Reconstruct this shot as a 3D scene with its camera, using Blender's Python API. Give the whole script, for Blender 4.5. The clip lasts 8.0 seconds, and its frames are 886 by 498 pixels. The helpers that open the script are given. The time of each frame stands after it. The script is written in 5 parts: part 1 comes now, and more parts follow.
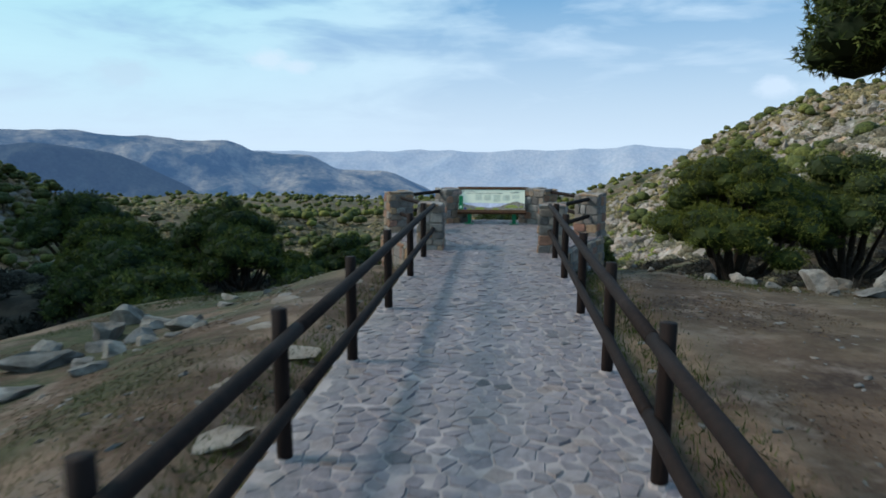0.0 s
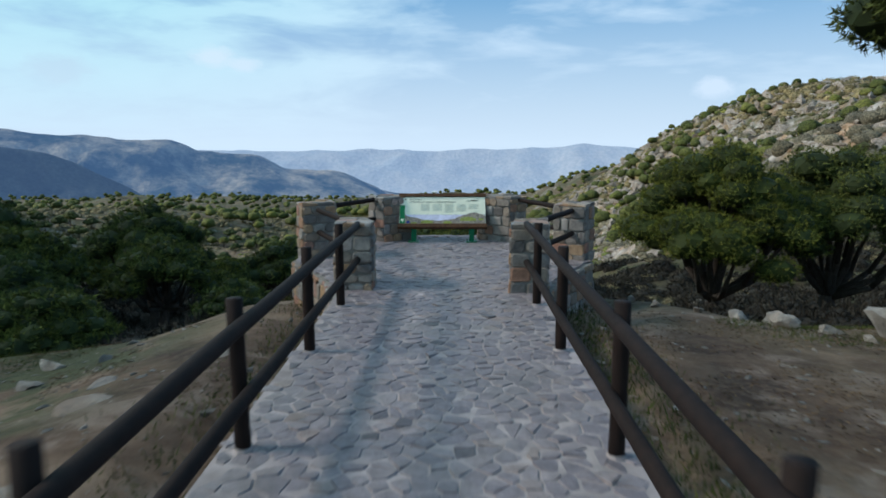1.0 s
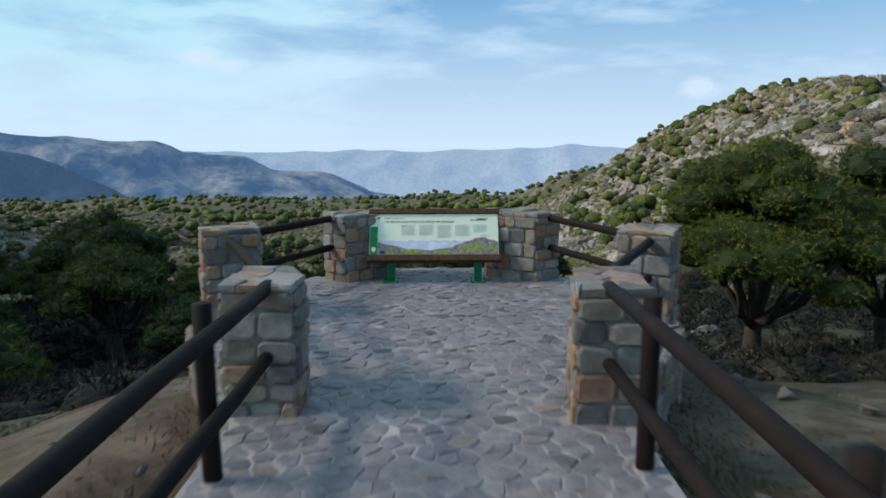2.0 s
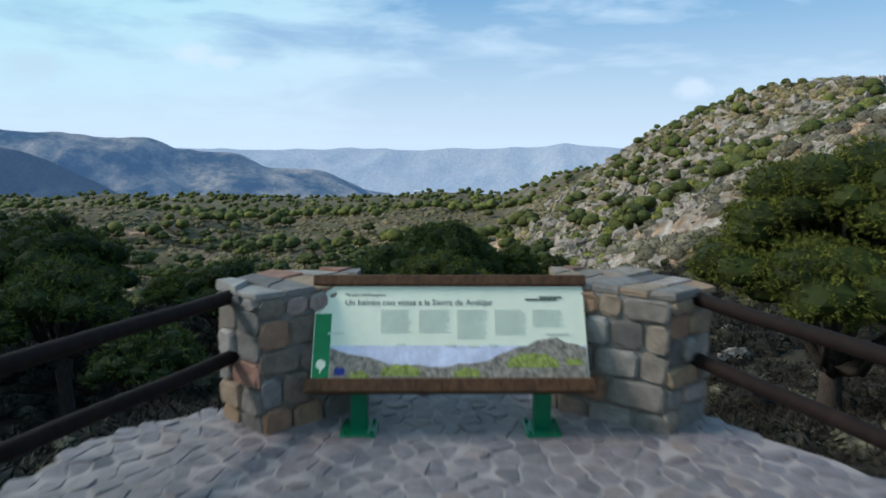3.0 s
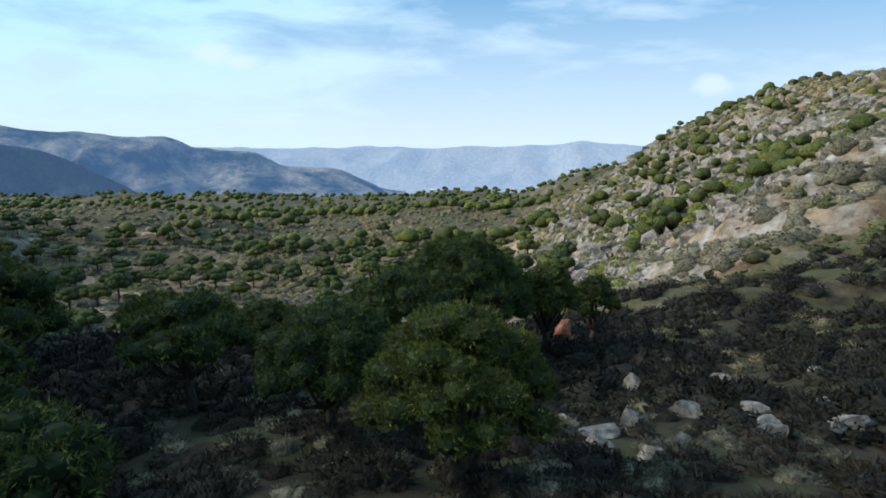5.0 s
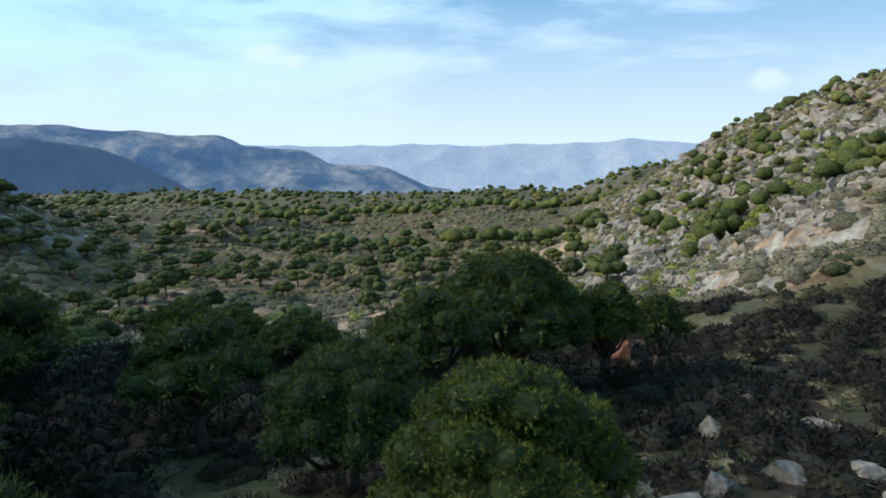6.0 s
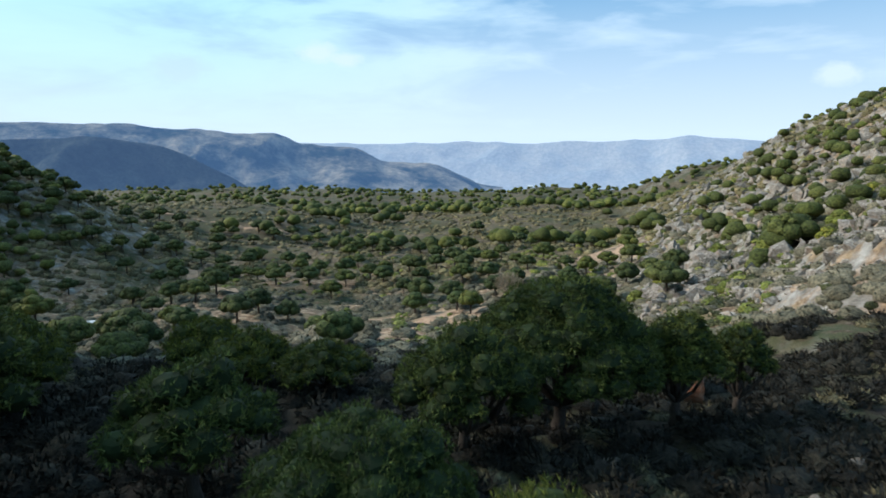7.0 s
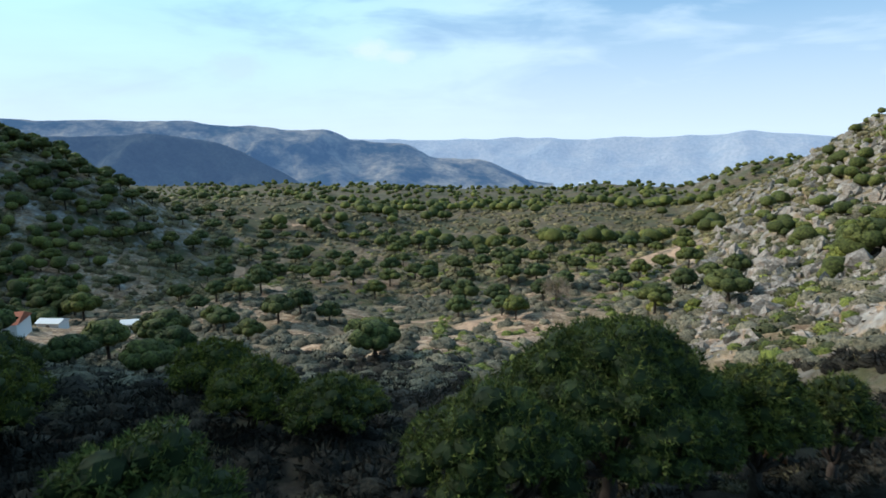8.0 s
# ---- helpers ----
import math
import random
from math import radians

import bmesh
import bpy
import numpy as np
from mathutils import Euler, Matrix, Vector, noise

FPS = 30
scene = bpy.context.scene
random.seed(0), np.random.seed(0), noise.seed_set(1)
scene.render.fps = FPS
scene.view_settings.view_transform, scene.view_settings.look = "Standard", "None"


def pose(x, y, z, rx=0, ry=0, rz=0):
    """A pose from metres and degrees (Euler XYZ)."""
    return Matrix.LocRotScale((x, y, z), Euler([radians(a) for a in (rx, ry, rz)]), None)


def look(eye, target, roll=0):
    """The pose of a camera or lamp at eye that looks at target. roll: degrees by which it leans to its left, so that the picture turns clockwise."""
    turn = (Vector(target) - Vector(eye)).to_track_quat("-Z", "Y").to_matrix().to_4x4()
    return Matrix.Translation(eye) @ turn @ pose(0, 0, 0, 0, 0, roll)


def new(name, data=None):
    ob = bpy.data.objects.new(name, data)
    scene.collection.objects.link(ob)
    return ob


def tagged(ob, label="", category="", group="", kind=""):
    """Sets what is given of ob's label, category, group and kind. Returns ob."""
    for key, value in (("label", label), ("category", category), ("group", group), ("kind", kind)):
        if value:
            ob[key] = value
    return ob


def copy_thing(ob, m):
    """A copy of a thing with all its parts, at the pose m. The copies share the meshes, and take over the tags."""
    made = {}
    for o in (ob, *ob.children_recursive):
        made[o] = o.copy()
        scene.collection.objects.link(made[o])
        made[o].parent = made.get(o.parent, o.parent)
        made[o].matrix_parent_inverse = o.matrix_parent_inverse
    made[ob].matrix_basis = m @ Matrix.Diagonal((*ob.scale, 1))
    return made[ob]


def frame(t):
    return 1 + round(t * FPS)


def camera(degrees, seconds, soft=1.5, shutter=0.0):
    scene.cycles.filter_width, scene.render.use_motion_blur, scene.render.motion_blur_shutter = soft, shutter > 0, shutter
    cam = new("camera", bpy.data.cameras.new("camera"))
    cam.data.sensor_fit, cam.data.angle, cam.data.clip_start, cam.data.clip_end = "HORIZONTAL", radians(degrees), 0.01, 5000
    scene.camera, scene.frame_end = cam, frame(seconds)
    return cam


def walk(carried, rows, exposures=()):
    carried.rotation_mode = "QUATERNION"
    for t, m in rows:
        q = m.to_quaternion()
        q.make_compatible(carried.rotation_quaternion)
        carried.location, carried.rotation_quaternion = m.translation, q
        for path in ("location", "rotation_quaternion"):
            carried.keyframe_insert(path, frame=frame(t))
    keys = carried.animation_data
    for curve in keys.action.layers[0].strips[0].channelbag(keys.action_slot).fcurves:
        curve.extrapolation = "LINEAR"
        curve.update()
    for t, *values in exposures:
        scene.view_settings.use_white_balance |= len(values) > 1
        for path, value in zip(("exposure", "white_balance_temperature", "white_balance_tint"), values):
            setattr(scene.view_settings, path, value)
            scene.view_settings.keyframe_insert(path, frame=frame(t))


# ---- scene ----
cam = camera(69.9, 8.0, soft=1.7, shutter=0.35)
PATH = [
    (0, (0.1, 3.973, 2.032), (-0.08, 5.937, 1.703), -0.0),
    (0.5, (0.084, 5.787, 1.985), (-0.011, 7.757, 1.656), -0.0),
    (1, (0.055, 7.788, 1.925), (0.026, 9.76, 1.593), -0.1),
    (2.3, (-0.096, 13.239, 1.775), (-0.084, 15.212, 1.445), -0.1),
    (2.5, (-0.133, 14.109, 1.776), (-0.117, 16.081, 1.442), 0.1),
    (3, (-0.233, 16.382, 1.762), (-0.206, 18.353, 1.428), 0.2),
    (3.5, (-0.337, 18.579, 1.733), (-0.301, 20.55, 1.398), 0.1),
    (4, (-0.212, 20.756, 1.699), (-0.168, 22.727, 1.364), 0.0),
    (5.5, (-0.235, 27.193, 1.88), (-0.325, 29.161, 1.536), -0.1),
    (6, (-0.322, 29.441, 2.012), (-0.486, 31.404, 1.665), -0.2),
    (6.5, (-0.331, 31.784, 2.168), (-0.572, 33.739, 1.818), -0.2),
    (7, (-0.378, 34.398, 2.403), (-0.701, 36.34, 2.049), -0.3),
    (7.5, (-0.358, 37.136, 2.614), (-0.757, 39.063, 2.255), -0.4),
    (8, (-0.359, 40.03, 2.796), (-0.833, 41.938, 2.431), -0.5),
]
walk(cam, [(t, look(e, g, r)) for t, e, g, r in PATH], exposures=((0, -0.05, 5950, 12), (3.5, -0.05, 5900, 12), (5.3, 0.14, 5930, 12), (8, 0.14, 5930, 12)))

# ---- light ----
SUN_DIR = Vector((-0.81, -0.03, 0.52)).normalized()
sun = new("sun", bpy.data.lights.new("sun", "SUN"))
sun.data.energy, sun.data.angle, sun.data.color = 5.0, radians(17), (1.0, 0.92, 0.79)
sun.matrix_world = look(SUN_DIR * 50, (0, 0, 0))
world = bpy.data.worlds.new("sky")
scene.world = world
world.use_nodes = True
wn, wl = world.node_tree.nodes, world.node_tree.links
wn.clear()
w_out = wn.new("ShaderNodeOutputWorld")
w_bg = wn.new("ShaderNodeBackground")
w_sky = wn.new("ShaderNodeTexSky")
w_sky.sky_type, w_sky.sun_disc = "NISHITA", False
w_sky.sun_elevation = math.asin(SUN_DIR.z)
w_sky.sun_rotation = math.atan2(SUN_DIR.x, SUN_DIR.y)
w_sky.air_density, w_sky.dust_density, w_sky.ozone_density = 1.0, 1.2, 1.0
w_bg.inputs[1].default_value = 0.092


def wnode(kind, **values):
    n = wn.new(kind)
    for key, value in values.items():
        n.inputs[key].default_value = value
    return n


# thin cloud: long level sheets, brighter on the sunward side, with small puffs
w_co = wn.new("ShaderNodeTexCoord")
w_sep = wn.new("ShaderNodeSeparateXYZ")
wl.new(w_co.outputs["Generated"], w_sep.inputs[0])


def wmath(op, a, b=0.0, c=0.0):
    n = wn.new("ShaderNodeMath")
    n.operation = op
    for sock, v in zip(n.inputs, (a, b, c)):
        if isinstance(v, (int, float)):
            sock.default_value = v
        else:
            wl.new(v, sock)
    return n.outputs[0]


def wramp(fac, *stops):
    r = wn.new("ShaderNodeValToRGB")
    e = r.color_ramp.elements
    while len(e) < len(stops):
        e.new(0.5)
    for k, (p, c) in enumerate(stops):
        e[k].position, e[k].color = p, (c, c, c, 1)
    wl.new(fac, r.inputs[0])
    return r.outputs[0]


def wmix(fac, a, b):
    m = wn.new("ShaderNodeMix")
    m.data_type = "RGBA"
    for sock, v in ((m.inputs[0], fac), (m.inputs[6], a), (m.inputs[7], b)):
        if isinstance(v, (int, float)):
            sock.default_value = v
        elif isinstance(v, tuple):
            sock.default_value = (*v, 1)
        else:
            wl.new(v, sock)
    return m.outputs[2]


def cloud_noise(scale, stretch, detail, seed):
    m = wn.new("ShaderNodeMapping")
    m.inputs["Scale"].default_value = (1.0, 0.6, stretch)
    m.inputs["Location"].default_value = (seed, 0, 0.3 * seed)
    m.inputs["Rotation"].default_value = (0, 0.02, 0)
    wl.new(w_co.outputs["Generated"], m.inputs[0])
    n = wnode("ShaderNodeTexNoise", Scale=scale, Detail=detail, Roughness=0.55, Distortion=0.5)
    wl.new(m.outputs[0], n.inputs["Vector"])
    return n.outputs[0]


w_sheet = wmath("MULTIPLY_ADD", cloud_noise(7.0, 3.4, 6.0, 4.2), 0.45, cloud_noise(2.3, 4.2, 5.0, 1.7))
w_side = wmath("MULTIPLY_ADD", w_sep.outputs[0], -0.22, w_sheet)
w_veil = wramp(w_side, (0.62, 0.0), (0.82, 0.8), (1.0, 1.0))
w_tone = wmix(0.62, w_sky.outputs[0], (2.2, 5.6, 8.8))
# the veil turns greener towards the sun
w_veil_col = wmix(wramp(wmath("MULTIPLY_ADD", w_sep.outputs[0], -1.3, 0.15), (0.1, 0.0), (0.75, 1.0)), (7.7, 9.6, 10.6), (5.8, 9.9, 9.9))
w_all = wmix(w_veil, w_tone, w_veil_col)
# small heaped clouds low over the valley
for at, size, grey in (((-0.341, 0.932, 0.121), 0.05, (8.2, 9.7, 10.0)), ((-0.30, 0.944, 0.112), 0.035, (8.0, 9.5, 10.0)), ((0.369, 0.926, 0.076), 0.05, (8.6, 9.8, 10.8)), ((-0.516, 0.852, 0.094), 0.07, (4.9, 7.4, 8.3))):
    w_d = wn.new("ShaderNodeVectorMath")
    w_d.operation, w_d.inputs[1].default_value = "SUBTRACT", at
    wl.new(w_co.outputs["Generated"], w_d.inputs[0])
    w_s = wn.new("ShaderNodeVectorMath")
    w_s.operation, w_s.inputs[1].default_value = "MULTIPLY", (1.0, 1.0, 1.9)
    wl.new(w_d.outputs[0], w_s.inputs[0])
    w_len = wn.new("ShaderNodeVectorMath")
    w_len.operation = "LENGTH"
    wl.new(w_s.outputs[0], w_len.inputs[0])
    w_edge = wmath("MULTIPLY_ADD", cloud_noise(38.0, 1.6, 4.0, 9.0), 0.9 * size, wmath("SUBTRACT", size * 0.55, w_len.outputs["Value"]))
    w_all = wmix(wramp(wmath("MULTIPLY", w_edge, 1.0 / size), (0.3, 0.0), (0.75, 0.8)), w_all, grey)
# pale band along the horizon
w_hz = wn.new("ShaderNodeValToRGB")
w_hz.color_ramp.elements[0].position, w_hz.color_ramp.elements[0].color = 0.0, (0.95, 0.95, 0.95, 1)
w_hz.color_ramp.elements[1].position, w_hz.color_ramp.elements[1].color = 0.22, (0, 0, 0, 1)
wl.new(w_sep.outputs[2], w_hz.inputs[0])
w_mix2 = wn.new("ShaderNodeMix")
w_mix2.data_type = "RGBA"
wl.new(w_hz.outputs[0], w_mix2.inputs[0])
wl.new(w_all, w_mix2.inputs[6])
w_mix2.inputs[7].default_value = (7.9, 9.4, 10.3, 1)
wl.new(w_mix2.outputs[2], w_bg.inputs[0])
wl.new(w_bg.outputs[0], w_out.inputs[0])

# ---- materials ----


def sm(v):
    v = np.clip(v, 0.0, 1.0)
    return v * v * (3 - 2 * v)


class Mat:
    """A small builder of node materials."""

    def __init__(self, name, rough=0.9, metal=0.0):
        self.mat = bpy.data.materials.new(name)
        self.mat.use_nodes = True
        self.n, self.l = self.mat.node_tree.nodes, self.mat.node_tree.links
        self.bsdf = self.n["Principled BSDF"]
        self.bsdf.inputs["Roughness"].default_value = rough
        self.bsdf.inputs["Metallic"].default_value = metal
        self.bsdf.inputs["Specular IOR Level"].default_value = 0.3
        self.co = self.n.new("ShaderNodeTexCoord").outputs["Object"]
        self.geo = self.n.new("ShaderNodeNewGeometry")
        self.info = self.n.new("ShaderNodeObjectInfo")

    def noise(self, scale, detail=5.0, rough=0.6, vec=None, distort=0.0):
        t = self.n.new("ShaderNodeTexNoise")
        t.inputs["Scale"].default_value, t.inputs["Detail"].default_value = scale, detail
        t.inputs["Roughness"].default_value, t.inputs["Distortion"].default_value = rough, distort
        self.l.new(vec or self.co, t.inputs["Vector"])
        return t.outputs[0]

    def world_co(self):
        return self.geo.outputs["Position"]

    def stretch(self, vec, s):
        m = self.n.new("ShaderNodeMapping")
        m.inputs["Scale"].default_value = s
        self.l.new(vec, m.inputs[0])
        return m.outputs[0]

    def ramp(self, fac, *stops):
        r = self.n.new("ShaderNodeValToRGB")
        e = r.color_ramp.elements
        while len(e) < len(stops):
            e.new(0.5)
        for k, (p, c) in enumerate(stops):
            e[k].position = p
            e[k].color = (*c, 1) if len(c) == 3 else c
        self.l.new(fac, r.inputs[0])
        return r.outputs[0]

    def mix(self, fac, a, b, mode="MIX"):
        m = self.n.new("ShaderNodeMix")
        m.data_type, m.blend_type = "RGBA", mode
        for sock, v in ((m.inputs[0], fac), (m.inputs[6], a), (m.inputs[7], b)):
            if isinstance(v, (int, float)):
                sock.default_value = v
            elif isinstance(v, tuple):
                sock.default_value = (*v, 1)
            else:
                self.l.new(v, sock)
        return m.outputs[2]

    def math(self, op, a, b=0.0):
        m = self.n.new("ShaderNodeMath")
        m.operation = op
        for sock, v in ((m.inputs[0], a), (m.inputs[1], b)):
            if isinstance(v, (int, float)):
                sock.default_value = v
            else:
                self.l.new(v, sock)
        return m.outputs[0]

    def bump(self, height, strength=0.5, distance=0.02):
        b = self.n.new("ShaderNodeBump")
        b.inputs["Strength"].default_value, b.inputs["Distance"].default_value = strength, distance
        self.l.new(height, b.inputs["Height"])
        self.l.new(b.outputs[0], self.bsdf.inputs["Normal"])
        return self

    def colour(self, c):
        if isinstance(c, tuple):
            self.bsdf.inputs["Base Color"].default_value = (*c, 1)
        else:
            self.l.new(c, self.bsdf.inputs["Base Color"])
        return self


def foliage_material(name, dark, mid, light, scale=1.2, clump=0.0):
    """Needles and leaves: colour by island, by tree and by patch."""
    m = Mat(name, 0.75)
    isl = m.geo.outputs["Random Per Island"]
    c = m.ramp(isl, (0.0, dark), (0.55, mid), (1.0, light))
    patch = m.ramp(m.noise(scale, 3.0, vec=m.world_co()), (0.32, (0.62, 0.62, 0.62)), (0.7, (1.25, 1.2, 1.1)))
    c = m.mix(1.0, c, patch, "MULTIPLY")
    if clump:
        # bright tufts and the shade in gaps between them, painted on crowns seen from far off
        n = m.noise(clump, 4.0, 0.65, m.world_co())
        c = m.mix(1.0, c, m.ramp(n, (0.38, (0.42, 0.44, 0.44)), (0.62, (1.5, 1.42, 1.3))), "MULTIPLY")
        m.bump(n, 1.0, 0.8 / clump)
    tree = m.ramp(m.info.outputs["Random"], (0.0, (0.75, 0.85, 0.9)), (0.5, (1, 1, 1)), (1.0, (1.3, 1.2, 0.85)))
    c = m.mix(1.0, c, tree, "MULTIPLY")
    m.colour(c)
    m.bsdf.inputs["Specular IOR Level"].default_value = 0.15
    return m.mat


PINE = foliage_material("pine_needles", (0.036, 0.048, 0.012), (0.078, 0.097, 0.022), (0.145, 0.16, 0.037))
PINE_FAR = foliage_material("pine_crowns_far", (0.038, 0.052, 0.017), (0.06, 0.077, 0.024), (0.1, 0.115, 0.036), scale=0.05, clump=2.2)
BUSH = foliage_material("scrub_leaves", (0.085, 0.08, 0.058), (0.128, 0.12, 0.09), (0.19, 0.176, 0.132), scale=0.08, clump=3.0)
HILL_BUSH = foliage_material("hill_scrub_leaves", (0.032, 0.04, 0.02), (0.055, 0.064, 0.034), (0.085, 0.09, 0.05), scale=0.08, clump=3.0)
BUSH_GREEN = foliage_material("broom_leaves", (0.085, 0.1, 0.02), (0.13, 0.15, 0.034), (0.19, 0.2, 0.05), scale=0.3, clump=3.0)
# dark brown twigs, lowered further so the colour carries the slope's shade
BUSH_SHADED = foliage_material("shaded_dry_twigs", (0.02, 0.016, 0.012), (0.031, 0.026, 0.02), (0.052, 0.044, 0.034), scale=0.4, clump=5.0)
GRASS = foliage_material("grass_blades", (0.028, 0.042, 0.01), (0.05, 0.068, 0.016), (0.085, 0.09, 0.026), scale=0.8)


def ground_material():
    m = Mat("ground_soil", 0.95)
    p = m.world_co()
    big = m.noise(0.035, 6.0, 0.6, p)
    mid = m.noise(0.5, 6.0, 0.65, p)
    fine = m.noise(7.0, 5.0, 0.7, p)
    grain = m.noise(45.0, 3.0, 0.7, p)
    soil = m.ramp(mid, (0.36, (0.066, 0.038, 0.023)), (0.5, (0.165, 0.103, 0.064)), (0.62, (0.37, 0.26, 0.175)))
    soil = m.mix(m.ramp(fine, (0.45, (0, 0, 0)), (0.75, (0.5, 0.5, 0.5))), soil, (0.34, 0.26, 0.185))
    soil = m.mix(m.ramp(grain, (0.55, (0, 0, 0)), (0.72, (0.5, 0.5, 0.5))), soil, (0.05, 0.036, 0.026))
    # shade put into the soil colour on terrace and near slope; pale sand down in the valley
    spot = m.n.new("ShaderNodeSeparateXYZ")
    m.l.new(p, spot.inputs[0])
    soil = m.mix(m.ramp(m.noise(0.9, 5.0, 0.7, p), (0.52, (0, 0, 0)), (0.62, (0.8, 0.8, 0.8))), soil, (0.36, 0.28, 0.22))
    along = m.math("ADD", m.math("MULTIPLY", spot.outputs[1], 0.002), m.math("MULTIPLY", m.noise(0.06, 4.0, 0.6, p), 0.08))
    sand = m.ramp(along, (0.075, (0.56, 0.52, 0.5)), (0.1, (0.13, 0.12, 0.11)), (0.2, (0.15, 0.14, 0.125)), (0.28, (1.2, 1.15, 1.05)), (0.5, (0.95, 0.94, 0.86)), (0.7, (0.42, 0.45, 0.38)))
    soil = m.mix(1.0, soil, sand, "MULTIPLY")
    green = m.ramp(fine, (0.3, (0.02, 0.025, 0.009)), (0.65, (0.062, 0.068, 0.024)))
    mask = m.math("MULTIPLY", m.ramp(big, (0.44, (0, 0, 0)), (0.6, (1, 1, 1))), m.ramp(mid, (0.38, (0, 0, 0)), (0.5, (1, 1, 1))))
    c = m.mix(mask, soil, green)
    # thin turf on the outer side of the terrace
    turf = m.math("MULTIPLY", m.ramp(m.math("MULTIPLY", spot.outputs[0], -0.1), (0.25, (0, 0, 0)), (0.38, (0.9, 0.9, 0.9))), m.ramp(along, (0.075, (1, 1, 1)), (0.09, (0, 0, 0))))
    turf = m.math("MULTIPLY", turf, m.ramp(m.noise(0.7, 5.0, 0.7, p), (0.42, (0, 0, 0)), (0.55, (1, 1, 1))))
    c = m.mix(turf, c, green)
    # bare rock where the slope is steep
    sep = m.n.new("ShaderNodeSeparateXYZ")
    m.l.new(m.geo.outputs["True Normal"], sep.inputs[0])
    rockf = m.math("MULTIPLY", m.ramp(sep.outputs[2], (0.84, (1, 1, 1)), (0.95, (0, 0, 0))), m.ramp(m.noise(0.16, 6.0, 0.7, p), (0.44, (0, 0, 0)), (0.56, (1, 1, 1))))
    rockf = m.math("MULTIPLY", rockf, m.ramp(along, (0.2, (0, 0, 0)), (0.26, (1, 1, 1))))
    rock = m.ramp(m.noise(0.35, 8.0, 0.7, p), (0.34, (0.06, 0.055, 0.045)), (0.5, (0.19, 0.175, 0.155)), (0.68, (0.38, 0.355, 0.32)))
    c = m.mix(rockf, c, rock)
    m.colour(c)
    h = m.math("ADD", m.math("MULTIPLY", fine, 0.6), m.math("MULTIPLY", grain, 0.25))
    m.bump(h, 0.7, 0.06)
    return m.mat


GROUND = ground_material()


def rock_material(name, a, b, c, warm=(0.3, 0.2, 0.13)):
    m = Mat(name, 0.9)
    p = m.world_co()
    n = m.noise(2.2, 8.0, 0.68, p)
    col = m.ramp(n, (0.32, a), (0.5, b), (0.68, c))
    col = m.mix(m.ramp(m.noise(0.9, 4.0, vec=p), (0.55, (0, 0, 0)), (0.72, (0.6, 0.6, 0.6))), col, warm)
    tone = m.ramp(m.info.outputs["Random"], (0.0, (0.8, 0.8, 0.82)), (1.0, (1.15, 1.1, 1.05)))
    m.colour(m.mix(1.0, col, tone, "MULTIPLY"))
    m.bump(m.noise(6.0, 8.0, 0.7, p), 0.9, 0.08)
    return m.mat


ROCK = rock_material("weathered_rock", (0.075, 0.068, 0.058), (0.19, 0.172, 0.15), (0.36, 0.335, 0.3))


def wood_material(name, a, b, rough=0.55):
    m = Mat(name, rough)
    v = m.stretch(m.co, (14, 14, 1.2))
    n = m.noise(2.0, 6.0, 0.65, v)
    col = m.ramp(n, (0.3, a), (0.7, b))
    wear = m.ramp(m.noise(3.5, 4.0, vec=m.world_co()), (0.55, (0, 0, 0)), (0.75, (0.5, 0.5, 0.5)))
    m.colour(m.mix(wear, col, tuple(1.6 * x for x in b)))
    m.bsdf.inputs["Specular IOR Level"].default_value = 0.2
    m.bump(n, 0.5, 0.006)
    return m.mat


RAIL = wood_material("creosoted_round_timber", (0.006, 0.0035, 0.003), (0.021, 0.011, 0.008), 0.8)
FRAME_WOOD = wood_material("varnished_frame_timber", (0.045, 0.02, 0.009), (0.13, 0.06, 0.026))
BARK = wood_material("pine_bark", (0.03, 0.024, 0.02), (0.09, 0.07, 0.055), 0.95)


def paint(name, c, rough=0.5, metal=0.0, vary=0.12, grain=9.0):
    m = Mat(name, rough, metal)
    n = m.noise(grain, 6.0, 0.7, m.world_co())
    m.colour(m.ramp(n, (0.3, tuple(x * (1 - vary) for x in c)), (0.7, tuple(min(1, x * (1 + vary)) for x in c))))
    return m.mat


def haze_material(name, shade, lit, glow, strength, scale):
    """Far mountains, seen through kilometres of air: haze painted on as glow, lit and shaded slopes as noise."""
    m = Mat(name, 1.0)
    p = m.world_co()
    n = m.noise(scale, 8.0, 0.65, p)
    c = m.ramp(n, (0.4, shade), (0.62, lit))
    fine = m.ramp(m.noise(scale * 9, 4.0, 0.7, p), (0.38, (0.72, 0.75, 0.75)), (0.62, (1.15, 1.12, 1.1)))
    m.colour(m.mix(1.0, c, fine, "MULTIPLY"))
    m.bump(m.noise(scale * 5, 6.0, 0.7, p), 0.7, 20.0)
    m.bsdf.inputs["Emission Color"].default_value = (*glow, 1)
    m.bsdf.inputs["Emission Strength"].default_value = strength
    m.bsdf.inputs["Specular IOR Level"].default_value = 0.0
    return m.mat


# ---- mesh helpers ----


